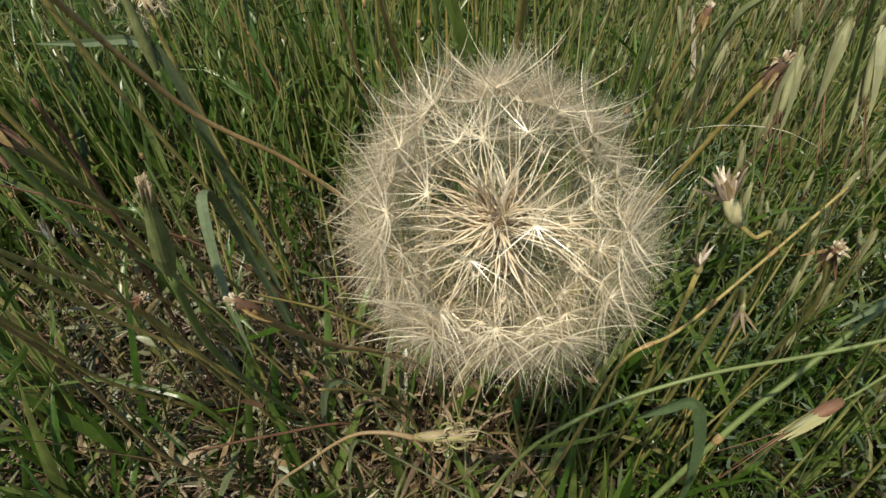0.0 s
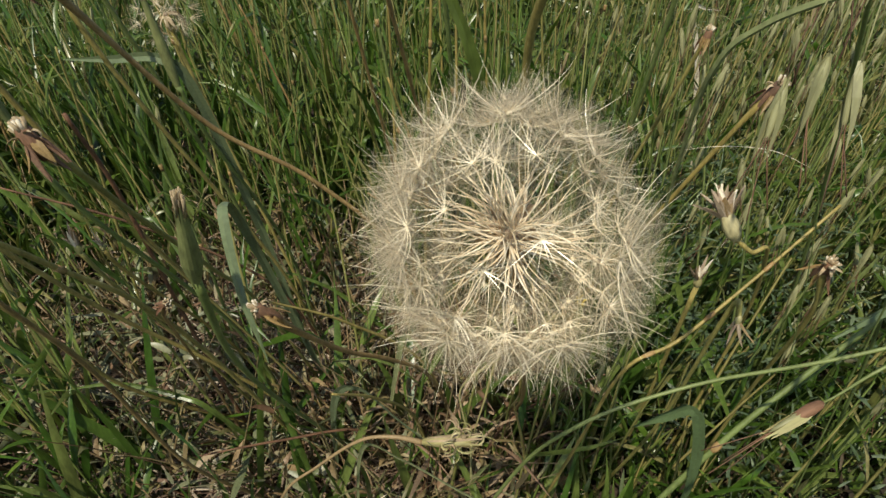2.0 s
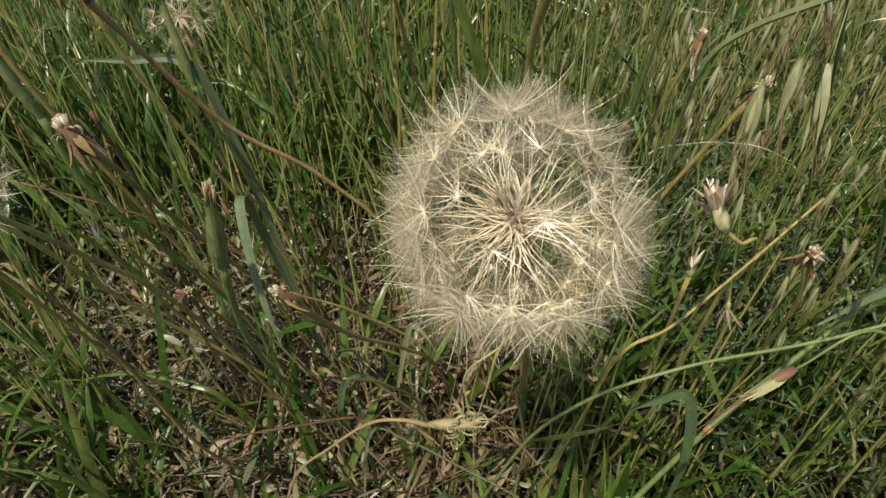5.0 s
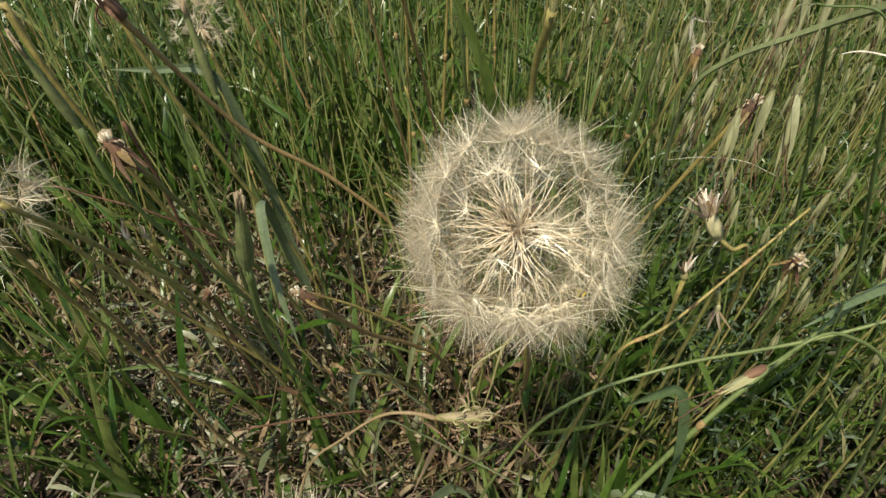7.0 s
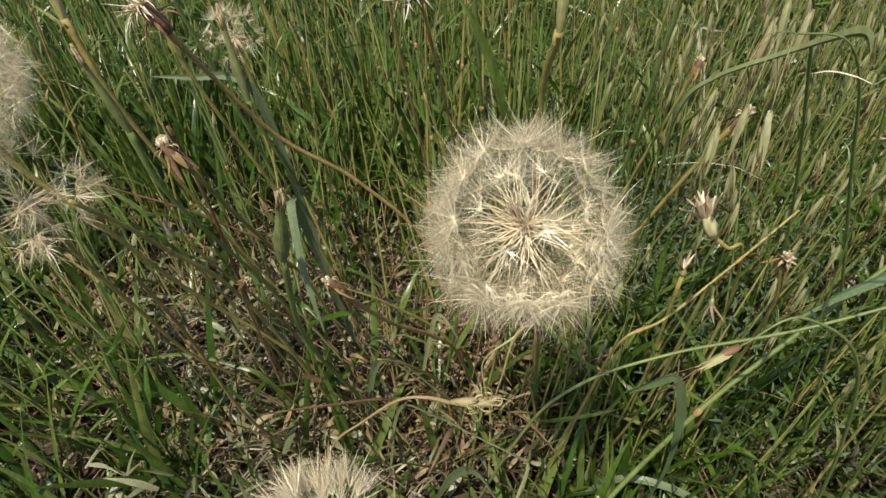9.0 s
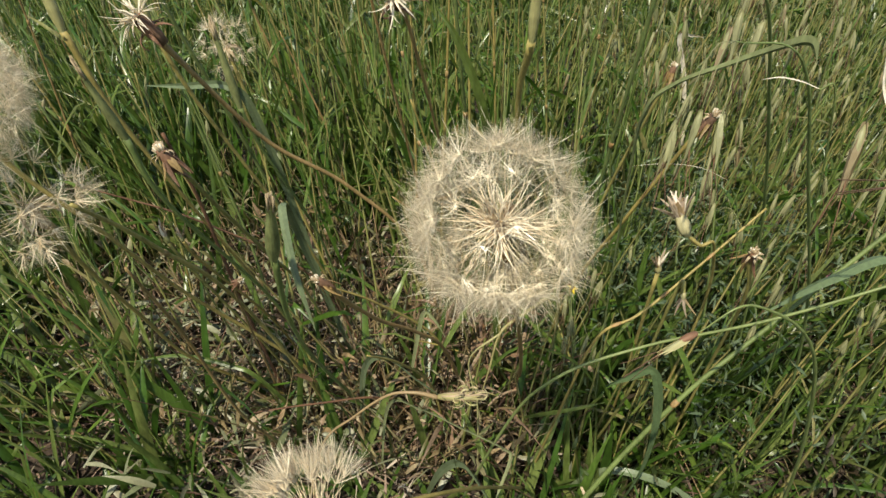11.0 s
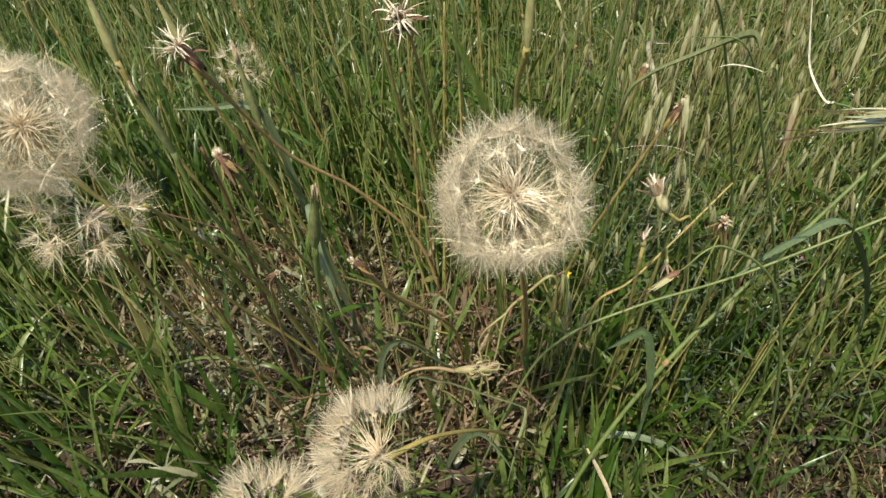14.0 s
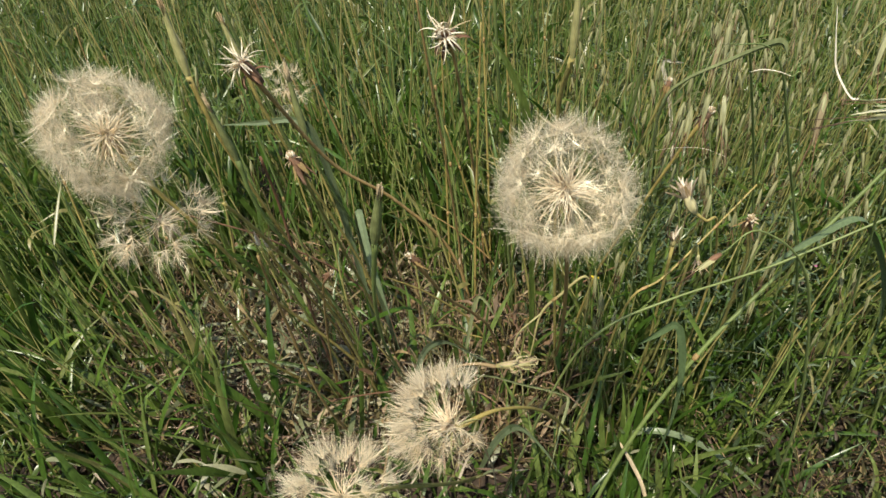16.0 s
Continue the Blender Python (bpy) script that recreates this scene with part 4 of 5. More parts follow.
def papery_pod(low, tip, stem_points, seed, label, petals=18, fat=1.0):
    """A withered flower with a swollen yellow-green foot and brittle papery petals."""
    rng = random.Random(seed)
    low, tip = Vector(low), Vector(tip)
    base = Vector(stem_points[0])
    pod = thing("withered_flower", base, label, "withered flower", "withered flower heads")
    path = [p - base for p in smooth_path([p for p in stem_points] + [low], 7)]
    part("stem", mesh_of("stem", *tube(path, spread([0.0014, 0.0012, 0.0016], len(path)), 7), OLIVE_STEM), pod)
    m = Matrix.Translation(low - base) @ turn_to(tip - low)
    long = (tip - low).length
    prof = [(q * fat, z * fat) for q, z in ((0.0018, -0.002), (0.0040, 0.002), (0.0046, 0.006), (0.0036, 0.011), (0.0024, 0.015))]
    part("foot", mesh_of("foot", *lathe(prof, 16, 0, 5, 0.06), YELLOWGREEN), pod, "swollen yellow-green foot", m)
    for i in range(petals):
        me = bract_mesh(long * rng.uniform(0.34, 0.62), 0.0062 * fat * rng.uniform(0.6, 1.2), rng.uniform(-45, 25), (PAPERY, PALE, PAPERY, DULL_TAN, PAPERY)[i % 5], rng, rng.uniform(-0.4, 0.4))
        part("petal", me, pod, "brittle papery petal", m @ pose(0, 0, 0.010 * fat, 0, 0, 360 * i / petals + rng.uniform(-15, 15)) @ pose(0.0015, 0, 0, 0, -rng.uniform(45, 95), 0))
    return pod


papery_pod((0.1545, 0.3184, 0.3238), (0.139, 0.337, 0.354), [rooted(0.19, 0.44), (0.200, 0.38, 0.20), (0.180, 0.33, 0.305), (0.166, 0.319, 0.314)], 71,
           "withered papery flower with a yellow-green foot", petals=28, fat=1.1)
papery_pod((0.139, 0.315, 0.292), (0.137, 0.312, 0.318), [rooted(0.15, 0.44), (0.146, 0.38, 0.12)], 72, "small withered papery flower low in the grass", 7, 0.55)
papery_pod((0.1435, 0.262, 0.314), (0.1445, 0.264, 0.290), [rooted(0.12, 0.40), (0.136, 0.32, 0.16), (0.141, 0.27, 0.31)], 73, "tiny withered tan flower nodding on a thin stem", 6, 0.42)
papery_pod((-0.232, 0.321, 0.296), (-0.240, 0.325, 0.322), [rooted(-0.19, 0.47), (-0.205, 0.40, 0.12), (-0.226, 0.335, 0.26)], 74, "shrivelled pinkish-tan flower on a thin stem", 9, 0.5)
papery_pod((-0.234, 0.347, 0.280), (-0.237, 0.349, 0.302), [rooted(-0.18, 0.49), (-0.20, 0.43, 0.12), (-0.229, 0.36, 0.25)], 75, "small shrivelled tan flower among the stems", 7, 0.4)


def spent_head():
    """The spent head that lies sideways, with writhing yellow-green bracts and a kinked stem."""
    rng = random.Random(81)
    base = Vector(rooted(-0.150, 0.262))
    head = thing("withered_flower", base, "spent yellow-green flower head lying sideways on a kinked stem", "withered flower", "withered flower heads")
    pts = [base, (-0.135, 0.268, 0.06), (-0.116, 0.272, 0.133), (-0.089, 0.275, 0.163), (-0.060, 0.275, 0.190), (-0.038, 0.275, 0.195), (-0.020, 0.275, 0.191)]
    path = [p - base for p in smooth_path([Vector(p) for p in pts], 6)]
    part("stem", mesh_of("stem", *tube(path, spread([0.0011, 0.0010, 0.0010, 0.0012, 0.0020], len(path)), 8), DULL_TAN), head)
    m = Matrix.Translation(Vector((-0.018, 0.275, 0.192)) - base) @ turn_to((1, 0.0, 0.1))
    prof = [(0.0018, -0.002), (0.0028, 0.003), (0.0035, 0.009), (0.0037, 0.016), (0.0036, 0.023), (0.0040, 0.029)]
    part("involucre", mesh_of("involucre", *lathe(prof, 20, 0, 7, 0.08), YELLOWGREEN), head, "", m)
    for i in range(9):
        w = 2 * math.pi * i / 9
        pts = [Vector((r * math.cos(w), r * math.sin(w), z)) for r, z in ((0.0024, 0.001), (0.0034, 0.007), (0.0041, 0.016), (0.0040, 0.024), (0.0058, 0.036))]
        vs, fs = strap(pts, [0.0012, 0.0020, 0.0024, 0.0020, 0.0006], 0.0002, (math.cos(w), math.sin(w), 0.1), fold=-0.1)
        part("bract", mesh_of("bract", vs, fs, (TAN, YELLOWGREEN, TAN)[i % 3], smooth=False), head, "", m)
    for i in range(34):
        me = bract_mesh(rng.uniform(0.009, 0.024), 0.0020, rng.choice([-1, 1]) * rng.uniform(90, 300), YELLOWGREEN if rng.random() < 0.7 else TAN, rng, rng.uniform(-0.9, 0.9))
        part("bract", me, head, "", m @ pose(0, 0, rng.uniform(0.014, 0.031), 0, 0, rng.uniform(0, 360)) @ pose(0.0034, 0, 0, 0, -rng.uniform(30, 85), 0))
    return head


spent_head()


# ---- single stems, twigs and leaves that stand out ----
def loose_stem(points, radii, mat, label, name="grass_stalk", category="grass stalk", knots=()):
    base = Vector(points[0])
    ob = thing(name, base, label, category)
    path = [p - base for p in smooth_path([Vector(p) for p in points], 8)]
    part("stem", mesh_of("stem", *tube(path, spread(radii, len(path)), 7), mat), ob)
    for k in knots:
        i = int(k * (len(path) - 1))
        d = (path[min(i + 1, len(path) - 1)] - path[max(i - 1, 0)]).normalized()
        r = spread(radii, len(path))[i]
        prof = [(r * q, z) for q, z in ((1.02, -0.004), (1.3, -0.0015), (1.35, 0.0005), (1.1, 0.003))]
        part("node", mesh_of("node", *lathe(prof, 10), BROWN_STEM), ob, "swollen brownish node", Matrix.Translation(path[i]) @ turn_to(d))
    return ob


def single_leaf(points, wide, mat, label, up=(0, -0.5, 0.8), fold=0.16, taper=(0.6, 0.95, 1.0, 0.95, 0.75, 0.1), steps=8):
    base = Vector(points[0])
    path = [p - base for p in smooth_path([Vector(p) for p in points], steps)]
    vs, fs = strap(path, [wide * q for q in spread(taper, len(path))], 0.0003, up, fold)
    ob = new("grass_leaf", mesh_of("grass_leaf", vs, fs, mat, smooth=False))
    ob.location = base
    return tagged(ob, label, "grass leaf")


loose_stem([rooted(-0.02, 0.30), (0.03, 0.245, 0.19), (0.062, 0.226, 0.266), (0.119, 0.235, 0.291), (0.191, 0.225, 0.328), (0.30, 0.22, 0.39)],
           [0.0012, 0.0011, 0.001, 0.0009], GREEN_STEM, "long bare green grass stem leaning far over")
loose_stem([rooted(0.06, 0.36), (0.08, 0.29, 0.18), (0.094, 0.270, 0.265), (0.121, 0.275, 0.284), (0.156, 0.290, 0.313), (0.200, 0.31, 0.352)],
           [0.0012, 0.0011, 0.0010, 0.0008], OLIVE_STEM, "knotted olive-yellow stem leaning over the grass", knots=(0.5, 0.7, 0.86))
loose_stem([rooted(0.06, 0.25), (0.10, 0.262, 0.09), (0.162, 0.279, 0.195), (0.225, 0.30, 0.262), (0.31, 0.32, 0.36), (0.37, 0.33, 0.44)],
           [0.0021, 0.0021, 0.0019, 0.0016, 0.001], GREEN_STEM, "thick green oat stem leaning over", knots=(0.4,))
loose_stem([rooted(-0.20, 0.44), (-0.217, 0.40, 0.16), (-0.218, 0.358, 0.314), (-0.219, 0.330, 0.384)],
           [0.0018, 0.0016, 0.0015, 0.0013], REDBROWN, "dark brown dead twig with a broken tip", "dead_twig", "twig")
loose_stem([rooted(-0.15, 0.44), (-0.172, 0.345, 0.18), (-0.184, 0.29, 0.283), (-0.195, 0.25, 0.338), (-0.199, 0.22, 0.376), (-0.204, 0.19, 0.41)],
           [0.0017, 0.0016, 0.0015, 0.0012], OLIVE_STEM, "olive-brown stem reaching out over the litter", knots=(0.6,))
loose_stem([rooted(-0.17, 0.38), (-0.192, 0.30, 0.124), (-0.198, 0.25, 0.266), (-0.192, 0.20, 0.362)],
           [0.0015, 0.0014, 0.0013, 0.001], BROWN_STEM, "brown stem reaching out over the litter")
loose_stem([rooted(0.015, 0.56), (0.0, 0.48, 0.22), (-0.012, 0.38, 0.44), (-0.016, 0.35, 0.53)],
           [0.0017, 0.0016, 0.0014, 0.0012], GREEN_STEM, "tall straight green grass stalk", knots=(0.55,))
loose_stem([rooted(0.11, 0.56), (0.112, 0.50, 0.2), (0.12, 0.40, 0.44), (0.125, 0.36, 0.54)],
           [0.0019, 0.0018, 0.0016, 0.0012], GREEN_STEM, "tall straight green grass stalk", knots=(0.5,))
loose_stem([rooted(-0.05, 0.62), (-0.06, 0.54, 0.2), (-0.075, 0.42, 0.43), (-0.08, 0.39, 0.5)],
           [0.0014, 0.0013, 0.0012, 0.001], BROWN_STEM, "tall straw-brown grass stalk")
loose_stem([rooted(-0.21, 0.62), (-0.225, 0.55, 0.2), (-0.255, 0.45, 0.44), (-0.262, 0.42, 0.52)],
           [0.0020, 0.0019, 0.0017, 0.0014], GREEN_STEM, "tall dark green stalk leaning slightly")

STEM_RNG = random.Random(77)
for _ in range(13):
    bx, by = STEM_RNG.uniform(-0.16, 0.04), STEM_RNG.uniform(0.40, 0.58)
    run, high, fore = STEM_RNG.uniform(-0.20, 0.12), STEM_RNG.uniform(0.10, 0.30), STEM_RNG.uniform(-0.16, 0.03)
    loose_stem([rooted(bx, by), (bx + run * 0.25, by + fore * 0.3, high * 0.45), (bx + run * 0.65, by + fore * 0.7, high * 0.8), (bx + run, by + fore, high)],
               [0.0015, 0.0013, 0.0011, 0.0007], STEM_RNG.choice([BROWN_STEM, OLIVE_STEM, REDBROWN]), "thin dry brown stem sprawling over the litter", "dry_stem", "dry stem")

for _ in range(24):
    bx, by = STEM_RNG.uniform(-0.62, 0.12), STEM_RNG.uniform(0.50, 1.0)
    high, lx = STEM_RNG.uniform(0.30, 0.50), STEM_RNG.uniform(-0.22, 0.10)
    loose_stem([rooted(bx, by), (bx + lx * high * 0.3, by - 0.01, high * 0.4), (bx + lx * high * 0.7, by - 0.03, high * 0.75), (bx + lx * high, by - 0.05, high)],
               [0.0017, 0.0015, 0.0013, 0.0009], STEM_RNG.choice([BROWN_STEM, OLIVE_STEM, OLIVE_STEM, GREEN_STEM]), "upright brownish stem standing among the tall grass",
               "tall_stem", "stem", knots=(STEM_RNG.uniform(0.3, 0.5), STEM_RNG.uniform(0.6, 0.8)))

single_leaf([rooted(0.145, 0.33), (0.150, 0.290, 0.09), (0.149, 0.272, 0.158), (0.145, 0.265, 0.206), (0.139, 0.262, 0.236), (0.136, 0.262, 0.2425), (0.132, 0.264, 0.243), (0.122, 0.270, 0.229), (0.107, 0.278, 0.210)],
            0.0068, BLUE_LEAF, "grey-green grass leaf folded over at its top", taper=(0.25, 0.35, 0.6, 1.0, 1.0, 1.0, 1.0, 0.85, 0.05), fold=0.10, steps=5)
single_leaf([rooted(0.09, 0.35), (0.118, 0.325, 0.045), (0.145, 0.315, 0.066), (0.188, 0.310, 0.054), (0.235, 0.305, 0.018), (0.268, 0.300, -0.014)],
            0.0070, BLUE_LEAF, "grey-green grass leaf arching to the ground", up=(0, -0.3, 0.9))
single_leaf([(0.102, 0.281, 0.085), (0.111, 0.263, 0.075), (0.121, 0.246, 0.055), (0.131, 0.226, 0.0), rooted(0.136, 0.216)], 0.0042, TAN, "short tan dead leaf standing among the grass", up=(0.3, -0.6, 0.6), taper=(0.5, 1.0, 1.0, 0.8, 0.6))
single_leaf([rooted(-0.17, 0.56), (-0.185, 0.51, 0.18), (-0.198, 0.46, 0.34), (-0.215, 0.452, 0.371), (-0.255, 0.458, 0.368), (-0.296, 0.466, 0.364)],
            0.0075, BLUE_LEAF, "pale blue-green grass leaf bent level", up=(0.2, -0.8, 0.6))
single_leaf([rooted(-0.09, 0.36), (-0.065, 0.30, 0.15), (-0.032, 0.258, 0.196), (0.0, 0.23, 0.210), (0.030, 0.204, 0.222), (0.036, 0.199, 0.218), (0.029, 0.192, 0.19), (0.022, 0.188, 0.150)],
            0.0036, PALE_LEAF, "yellowing grass leaf kinked over at its tip")
single_leaf([rooted(-0.12, 0.42), (-0.10, 0.37, 0.12), (-0.072, 0.335, 0.175), (-0.04, 0.30, 0.185), (-0.014, 0.27, 0.195)],
            0.0065, BLUE_LEAF, "blue-green grass leaf slanting below the seed head")
single_leaf([rooted(-0.04, 0.34), (-0.02, 0.30, 0.07), (0.0, 0.27, 0.12), (0.02, 0.235, 0.13), (0.035, 0.21, 0.12)],
            0.0075, BLUE_LEAF, "dark green grass leaf beneath the spent flower")
single_leaf([rooted(-0.13, 0.50), (-0.15, 0.40, 0.24), (-0.140, 0.33, 0.33), (-0.128, 0.30, 0.29), (-0.115, 0.29, 0.24)],
            0.0065, BLUE_LEAF, "blue-green grass leaf arching among the stems")
single_leaf([rooted(0.03, 0.46), (0.02, 0.38, 0.25), (0.012, 0.31, 0.40), (-0.005, 0.30, 0.46), (-0.02, 0.30, 0.485)],
            0.006, GRASS, "green grass leaf clasping a stalk behind the seed head")

single_leaf([rooted(0.13, 0.40), (0.11, 0.33, 0.22), (0.094, 0.250, 0.405), (0.091, 0.222, 0.457), (0.101, 0.213, 0.475), (0.122, 0.210, 0.486), (0.143, 0.207, 0.496), (0.153, 0.204, 0.499), (0.157, 0.202, 0.492)],
            0.0038, PALE_LEAF, "green grass leaf slanting past the oats with a bent tip", up=(0, 0.2, 1), taper=(0.2, 0.3, 0.45, 0.7, 0.8, 1.0, 1.6, 0.1))
single_leaf([rooted(0.37, 0.38), (0.35, 0.33, 0.20), (0.29, 0.295, 0.322), (0.245, 0.288, 0.312), (0.205, 0.282, 0.283)],
            0.011, BLUE_LEAF, "broad dark green grass leaf bent over the oats", up=(-0.3, -0.3, 0.9), taper=(0.1, 0.2, 0.8, 1.0, 0.8, 0.1))
single_leaf([rooted(-0.17, 0.42), (-0.21, 0.385, 0.085), (-0.235, 0.382, 0.106), (-0.29, 0.389, 0.110), (-0.34, 0.388, 0.100)],
            0.0045, DARK_GRASS, "green grass leaf lying level over the litter", up=(0, -0.5, 0.85))
single_leaf([(-0.050, 0.345, 0.15), (-0.042, 0.335, 0.20), (-0.035, 0.326, 0.234), (-0.026, 0.324, 0.228), (-0.018, 0.326, 0.208)],
            0.0040, PALE_LEAF, "short yellowing leaf curled over among the stems")
single_leaf([rooted(0.31, 0.86), (0.27, 0.83, 0.22), (0.245, 0.812, 0.305), (0.259, 0.810, 0.309), (0.276, 0.812, 0.306)], 0.0060, PALE, "bleached dead grass leaf curled among the weeds", up=(0, -0.6, 0.7))
loose_stem([rooted(0.06, 0.42), (0.075, 0.37, 0.17), (0.070, 0.342, 0.243), (0.045, 0.342, 0.223), (0.027, 0.342, 0.201), (0.019, 0.342, 0.159), (0.012, 0.345, 0.12)],
           [0.0010, 0.0011, 0.0014, 0.0015, 0.0012, 0.0008, 0.0005], YELLOWGREEN, "kinked yellow-green stem bent back below the seed head", knots=(0.55,))
loose_stem([(0.027, 0.342, 0.201), (0.016, 0.340, 0.192), (0.006, 0.341, 0.180), (0.001, 0.342, 0.165), (0.004, 0.343, 0.140), (0.010, 0.346, 0.100), rooted(0.012, 0.35)],
           [0.0011, 0.0010, 0.0008, 0.0007, 0.0007, 0.0008, 0.0009], YELLOWGREEN, "curled yellow-green side shoot below the seed head")


def bleached_tip(low_points, tip_points, wide, label, thin=0.0006):
    """A thin green stem whose dead tip is a bleached straw."""
    base = Vector(low_points[0])
    ob = thing("grass_stalk", base, label, "grass stalk")
    low = [p - base for p in smooth_path([Vector(p) for p in low_points], 8)]
    part("stem", mesh_of("stem", *tube(low, spread([thin * 1.5, thin], len(low)), 6), GREEN_STEM), ob)
    tip = [p - base for p in smooth_path([Vector(p) for p in [low_points[-1]] + tip_points], 6)]
    vs, fs = strap(tip, [wide * q for q in spread((0.5, 1.0, 0.9, 0.2), len(tip))], 0.0002, (0, -0.5, 0.8), 0.2)
    part("tip", mesh_of("tip", vs, fs, PALE, smooth=False), ob, "bleached dead tip")
    return ob


bleached_tip([rooted(0.30, 0.30), (0.25, 0.22, 0.26), (0.195, 0.135, 0.455), (0.178, 0.127, 0.484), (0.172, 0.140, 0.485)],
             [(0.166, 0.139, 0.487), (0.160, 0.147, 0.499), (0.158, 0.150, 0.512), (0.158, 0.157, 0.53)], 0.0022, "thin grass stalk with a bleached straw tip")
bleached_tip([rooted(0.24, 0.36), (0.20, 0.30, 0.22), (0.165, 0.262, 0.37), (0.150, 0.254, 0.403)],
             [(0.1336, 0.2558, 0.4094), (0.1134, 0.2558, 0.411), (0.094, 0.254, 0.4095)], 0.00028, "hair-thin bleached grass tip arching beside the seed head", 0.00022)


bleached_tip([rooted(0.26, 0.34), (0.21, 0.26, 0.32), (0.172, 0.205, 0.468), (0.160, 0.199, 0.480)],
             [(0.152, 0.199, 0.483), (0.143, 0.201, 0.484), (0.136, 0.203, 0.482)], 0.0008, "thin grass stalk with a short bleached tip", 0.0004)


# ---- wild oats ----
def glume_mesh(rng, long, mat):
    pts = [Vector((0.0, 0, 0)), Vector((0.0012, 0, -0.15 * long)), Vector((0.0022, 0, -0.4 * long)), Vector((0.0020, 0, -0.7 * long)), Vector((0.0012, 0, -1.0 * long))]
    vs, fs = strap(pts, [0.0013, 0.0031, 0.0031, 0.0017, 0.0003], 0.0002, (1, 0, 0), fold=-0.5)
    return mesh_of("glume", vs, fs, mat, smooth=False)


OAT_RNG = random.Random(91)
GLUMES = [glume_mesh(OAT_RNG, OAT_RNG.uniform(0.022, 0.028), OAT_GREEN) for _ in range(4)]
DRY_GLUMES = [glume_mesh(OAT_RNG, OAT_RNG.uniform(0.022, 0.028), OAT_PALE) for _ in range(2)]
RED_GLUMES = [glume_mesh(OAT_RNG, OAT_RNG.uniform(0.020, 0.026), RED_GLUME) for _ in range(2)]
YELLOW_GLUMES = [glume_mesh(OAT_RNG, OAT_RNG.uniform(0.020, 0.022), OAT_YELLOW) for _ in range(2)]
FLORET = mesh_of("floret", *lathe([(0.0003, 0.0), (0.0013, -0.003), (0.0015, -0.008), (0.0009, -0.014), (0.0002, -0.018)], 8), OAT_GREEN)


def awn_mesh(long, side):
    pts = [Vector((0, 0, -0.008)), Vector((0.001 * side, 0, -0.018)), Vector((0.006 * side, 0.001, -0.018 - long))]
    return mesh_of("awn", *tube(smooth_path(pts, 3), 0.00021, 3), REDBROWN)


AWNS = [awn_mesh(0.02, 1), awn_mesh(0.016, -1), awn_mesh(0.024, 0.4)]


def add_spikelet(parent, place, direction, rng, kind="green", scale=1.0):
    """One drooping oat spikelet: two glumes, florets and awns. direction: the way that it hangs."""
    m = Matrix.Translation(place) @ turn_to(-Vector(direction)) @ Matrix.Rotation(rng.uniform(0, 6.28), 4, "Z") @ Matrix.Scale(scale, 4)
    ob = part("spikelet", FLORET, parent, "", m)
    pool = {"green": GLUMES, "dry": DRY_GLUMES, "red": RED_GLUMES, "yellow": YELLOW_GLUMES}[kind]
    for a in (0, 180):
        part("glume", rng.choice(pool), ob, "", pose(0, 0, 0.001, 0, rng.uniform(-4, 2), a + rng.uniform(-15, 15)))
    for _ in range(3):
        part("awn", rng.choice(AWNS), ob, "", pose(0, 0, 0, 0, 0, rng.uniform(0, 360)))
    return ob


def wild_oat(points, hangs, seed, label, kind="green", mat=None, big=1.0):
    """An oat stalk with spikelets on fine branches. hangs: (where along the stalk, offset of the spikelet's top, way that it hangs)."""
    rng = random.Random(seed)
    base = Vector(points[0])
    oat = thing("wild_oat", base, label, "wild oat", "wild oats")
    path = [p - base for p in smooth_path([Vector(p) for p in points], 8)]
    part("stem", mesh_of("stem", *tube(path, spread([0.0014, 0.0012, 0.001, 0.0006, 0.0003], len(path)), 6), mat or GREEN_STEM), oat)
    for s, off, way in hangs:
        p = path[int(s * (len(path) - 1))]
        q = p + Vector(off)
        bow = (p + q) / 2 + Vector((0, 0, 0.35 * (q - p).length))
        part("branch", mesh_of("branch", *tube(smooth_path([p, bow, q], 4), 0.00025, 4), OAT_GREEN), oat)
        add_spikelet(oat, q, way, rng, kind if kind != "green" or rng.random() < 0.9 else "red", big * rng.uniform(0.85, 1.1))
    return oat


def random_hangs(rng, count, spread_by=0.02, first=0.62):
    out = []
    for i in range(count):
        s = first + (0.99 - first) * i / max(1, count - 1)
        w = rng.uniform(0, 6.28)
        r = spread_by * rng.uniform(0.4, 1.2)
        out.append((s, (r * math.cos(w) + 0.006, r * math.sin(w), rng.uniform(-0.012, 0.01)), (rng.uniform(-0.3, 0.15), rng.uniform(-0.3, 0.1), -1)))
    return out


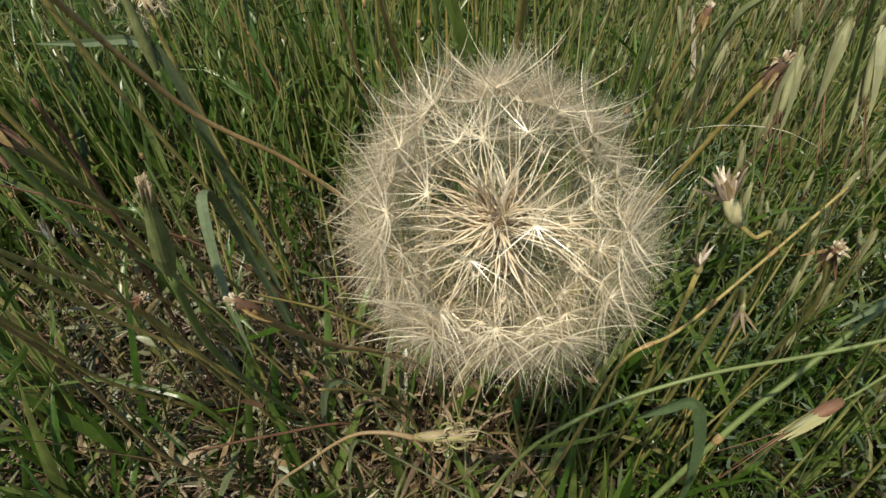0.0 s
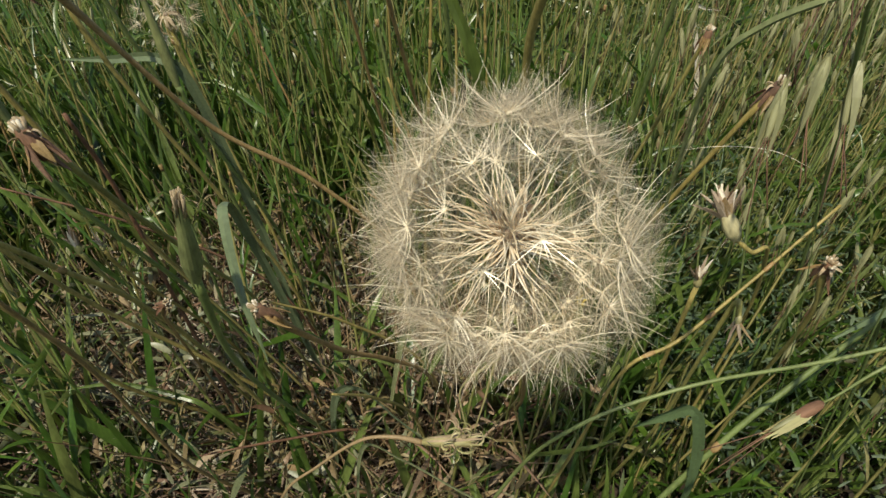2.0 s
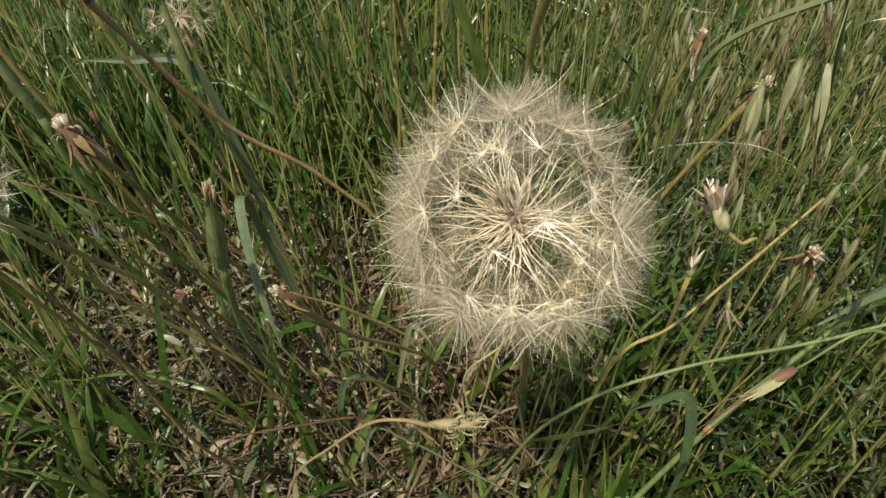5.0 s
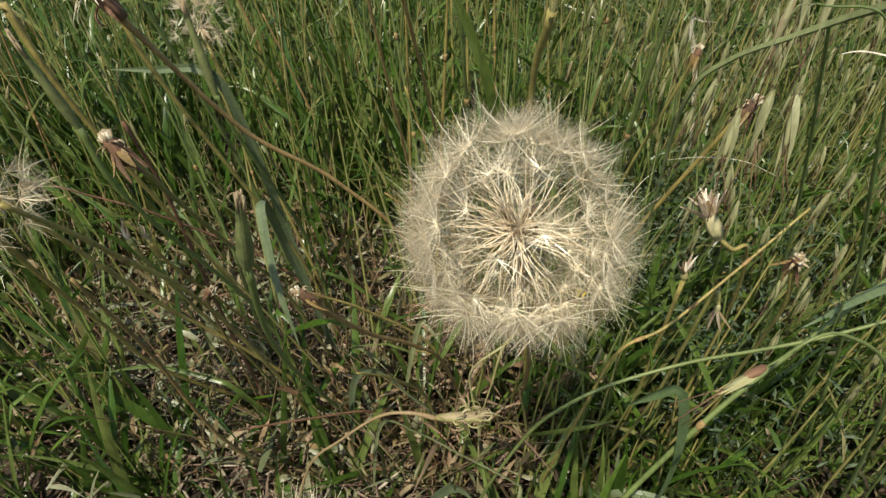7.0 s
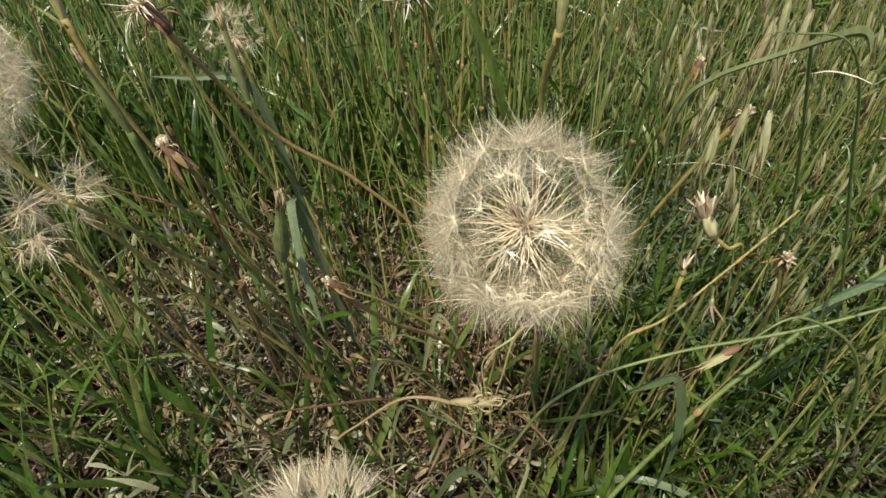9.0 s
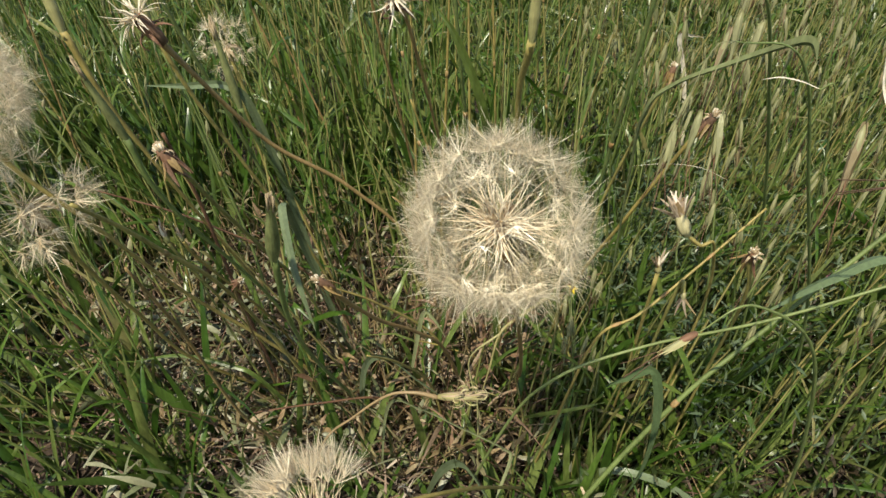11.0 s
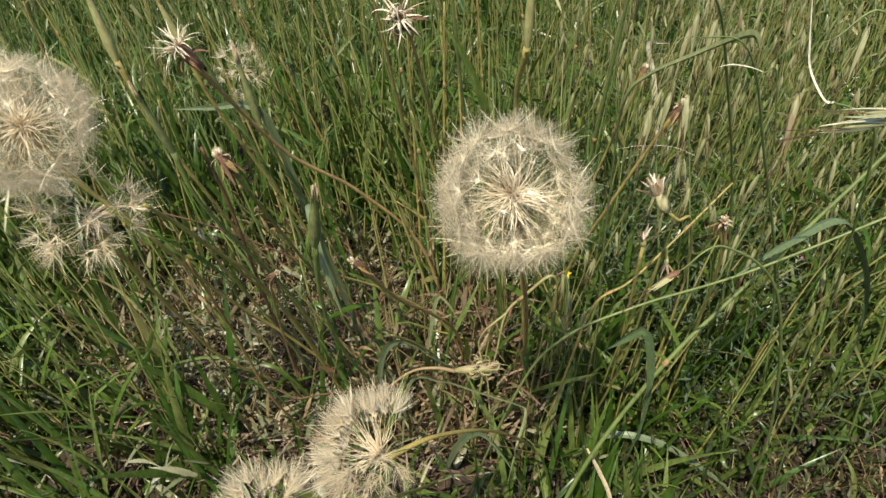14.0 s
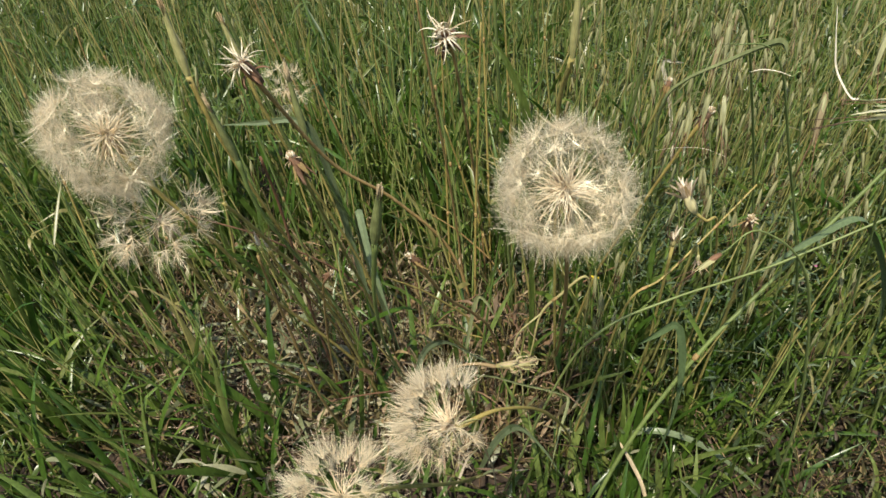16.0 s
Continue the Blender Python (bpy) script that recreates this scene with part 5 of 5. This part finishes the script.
def build_oats():
    rng = random.Random(95)
    # the panicle nearest to the seed head
    top = Vector((0.114, 0.182, 0.506))
    stalk = [rooted(0.33, 0.42), (0.27, 0.34, 0.22), (0.19, 0.245, 0.41), (0.150, 0.200, 0.492), top]
    hung = [Vector(p) - top for p in ((0.093, 0.168, 0.474), (0.102, 0.168, 0.481), (0.107, 0.167, 0.480))]
    wild_oat(stalk, [(1.0, hung[0], (-0.20, -0.34, -0.92)), (1.0, hung[1], (-0.20, -0.30, -0.93)), (0.98, hung[2], (-0.10, -0.30, -0.9))],
             101, "drooping pale green wild oat panicle beside the seed head", big=1.12)
    wild_oat([rooted(0.40, 0.36), (0.35, 0.30, 0.22), (0.26, 0.20, 0.43), (0.195, 0.155, 0.520), (0.168, 0.150, 0.512)],
             [(1.0, (-0.010, -0.002, -0.026), (-0.20, -0.36, -0.9)), (0.90, (0.002, -0.004, -0.004), (-0.22, -0.30, -0.92))],
             104, "drooping yellow-green wild oat with large spikelets", big=1.15)
    wild_oat([rooted(0.30, 0.50), (0.25, 0.42, 0.25), (0.17, 0.29, 0.46), (0.140, 0.245, 0.512), (0.128, 0.225, 0.512)],
             [(1.0, (-0.003, -0.008, -0.004), (-0.1, -0.2, -0.95)), (0.95, (0.008, -0.004, -0.012), (-0.25, -0.2, -0.92)), (0.88, (-0.006, 0.0, -0.02), (-0.2, -0.2, -0.92))],
             105, "drooping pale green wild oat standing behind the seed head", big=1.1)
    # the bleached one that reaches in from the side
    wild_oat([rooted(0.36, 0.14), (0.32, 0.11, 0.22), (0.25, 0.09, 0.42), (0.203, 0.08, 0.505), (0.170, 0.078, 0.514)],
             [(0.98, (-0.006, 0.0, -0.008), (-1, 0.05, -0.02)), (0.99, (-0.008, 0.003, -0.013), (-1, 0.0, -0.12))],
             102, "bleached straw-white wild oat tip", "dry", OAT_PALE, 1.0)
    # the low spikelet over the grass
    low = wild_oat([rooted(0.27, 0.30), (0.245, 0.24, 0.15), (0.185, 0.165, 0.345), (0.130, 0.126, 0.413), (0.1045, 0.118, 0.4035)],
                   [(1.0, (0, 0, 0), (-0.86, -0.33, -0.39)), (1.0, (0.0003, 0.0, 0.0), (-0.86, -0.30, -0.42))],
                   103, "single low yellow-green oat spikelet with a reddish foot", "yellow", big=0.8)
    foot = lathe([(0.0004, 0.001), (0.0013, 0.0), (0.0018, -0.003), (0.0016, -0.006), (0.0008, -0.009)], 8)
    part("foot", mesh_of("foot", *foot, REDBROWN), low, "reddish-brown foot", Matrix.Translation(Vector((0.1045, 0.118, 0.4035)) - low.location) @ turn_to((0.86, 0.33, 0.39)))
    # the oats that stand together, leaning over
    for i in range(58):
        x, y = (rng.uniform(0.10, 0.60), rng.uniform(0.38, 0.85)) if i % 2 else (rng.uniform(0.06, 0.85), rng.uniform(0.5, 1.25))
        h = rng.uniform(0.30, 0.50) * (0.75 + 0.25 * min(1, y / 0.7))
        lx = rng.uniform(-0.2, 0.42)
        b = Vector(rooted(x, y))
        pts = [b, b + Vector((lx * h * 0.3, -0.02, h * 0.45)), b + Vector((lx * h * 0.7, -0.035, h * 0.85)), b + Vector((lx * h * 0.95, -0.045, h))]
        wild_oat(pts, random_hangs(rng, rng.randint(5, 8), 0.025, 0.5), 200 + i, "leaning wild oat with pale green drooping spikelets", big=1.2)
    for i in range(6):
        x, y = rng.uniform(-0.6, -0.3), rng.uniform(0.7, 1.0)
        h = rng.uniform(0.34, 0.46)
        b = Vector(rooted(x, y))
        pts = [b, b + Vector((-0.1 * h, -0.02, h * 0.5)), b + Vector((-0.2 * h, -0.03, h))]
        wild_oat(pts, random_hangs(rng, 4), 300 + i, "upright wild oat with pale green spikelets")


build_oats()


def far_oats():
    """Spikelets too small and many to count, over the far growth."""
    rng = np.random.default_rng(17)
    n = 1900
    x, y = np.concatenate([rng.uniform(0.2, 2.0, 1400), rng.uniform(-1.6, 0.3, 500)]), rng.uniform(0.75, 3.0, n)
    z = GROUND + height_at(x, y) * rng.uniform(0.7, 1.2, n)
    lean = np.column_stack([rng.normal(0.1, 0.45, n), rng.normal(0, 0.4, n)])
    v, q = bulk_blades(rng, x, y, z, -rng.uniform(0.022, 0.034, n), rng.uniform(0.0035, 0.0065, n), lean, np.zeros(n), 4, fold=0.5)
    ob = new("far_oats", bulk_mesh("far_oats", v, q, OAT_GREEN))
    tagged(ob, "many pale green oat spikelets over the far grass", "wild oats", kind="stuff")


far_oats()


# ---- small flowers ----
def small_flower(place, stem_from, mat, label, petals=5, size=0.005):
    base = Vector(stem_from)
    fl = thing("small_flower", base, label, "flower", "small meadow flowers")
    rng = random.Random(int(place[0] * 1000))
    top = Vector(place) - base
    part("stem", mesh_of("stem", *tube(smooth_path([Vector((0, 0, 0)), top * 0.5 + Vector((0.01, 0, 0.01)), top], 5), 0.0006, 5), GREEN_STEM), fl)
    m = Matrix.Translation(top) @ turn_to((0, -0.6, 0.8))
    part("centre", mesh_of("centre", *lathe([(0.0008, -0.001), (0.0013, 0.0), (0.0006, 0.001)], 8), YELLOWGREEN), fl, "", m)
    for i in range(petals):
        part("petal", bract_mesh(size, size * 0.6, rng.uniform(-10, 40), mat, rng), fl, "", m @ pose(0, 0, 0, 0, 0, 360 * i / petals) @ pose(0.0006, 0, 0, 0, -25, 0))


small_flower((0.448, 0.652, 0.048), rooted(0.47, 0.67), PINK, "tiny pink wild flower in the grass", size=0.009)
small_flower((0.097, 0.443, 0.175), rooted(0.10, 0.47), YELLOW, "tiny yellow wild flower in the grass")
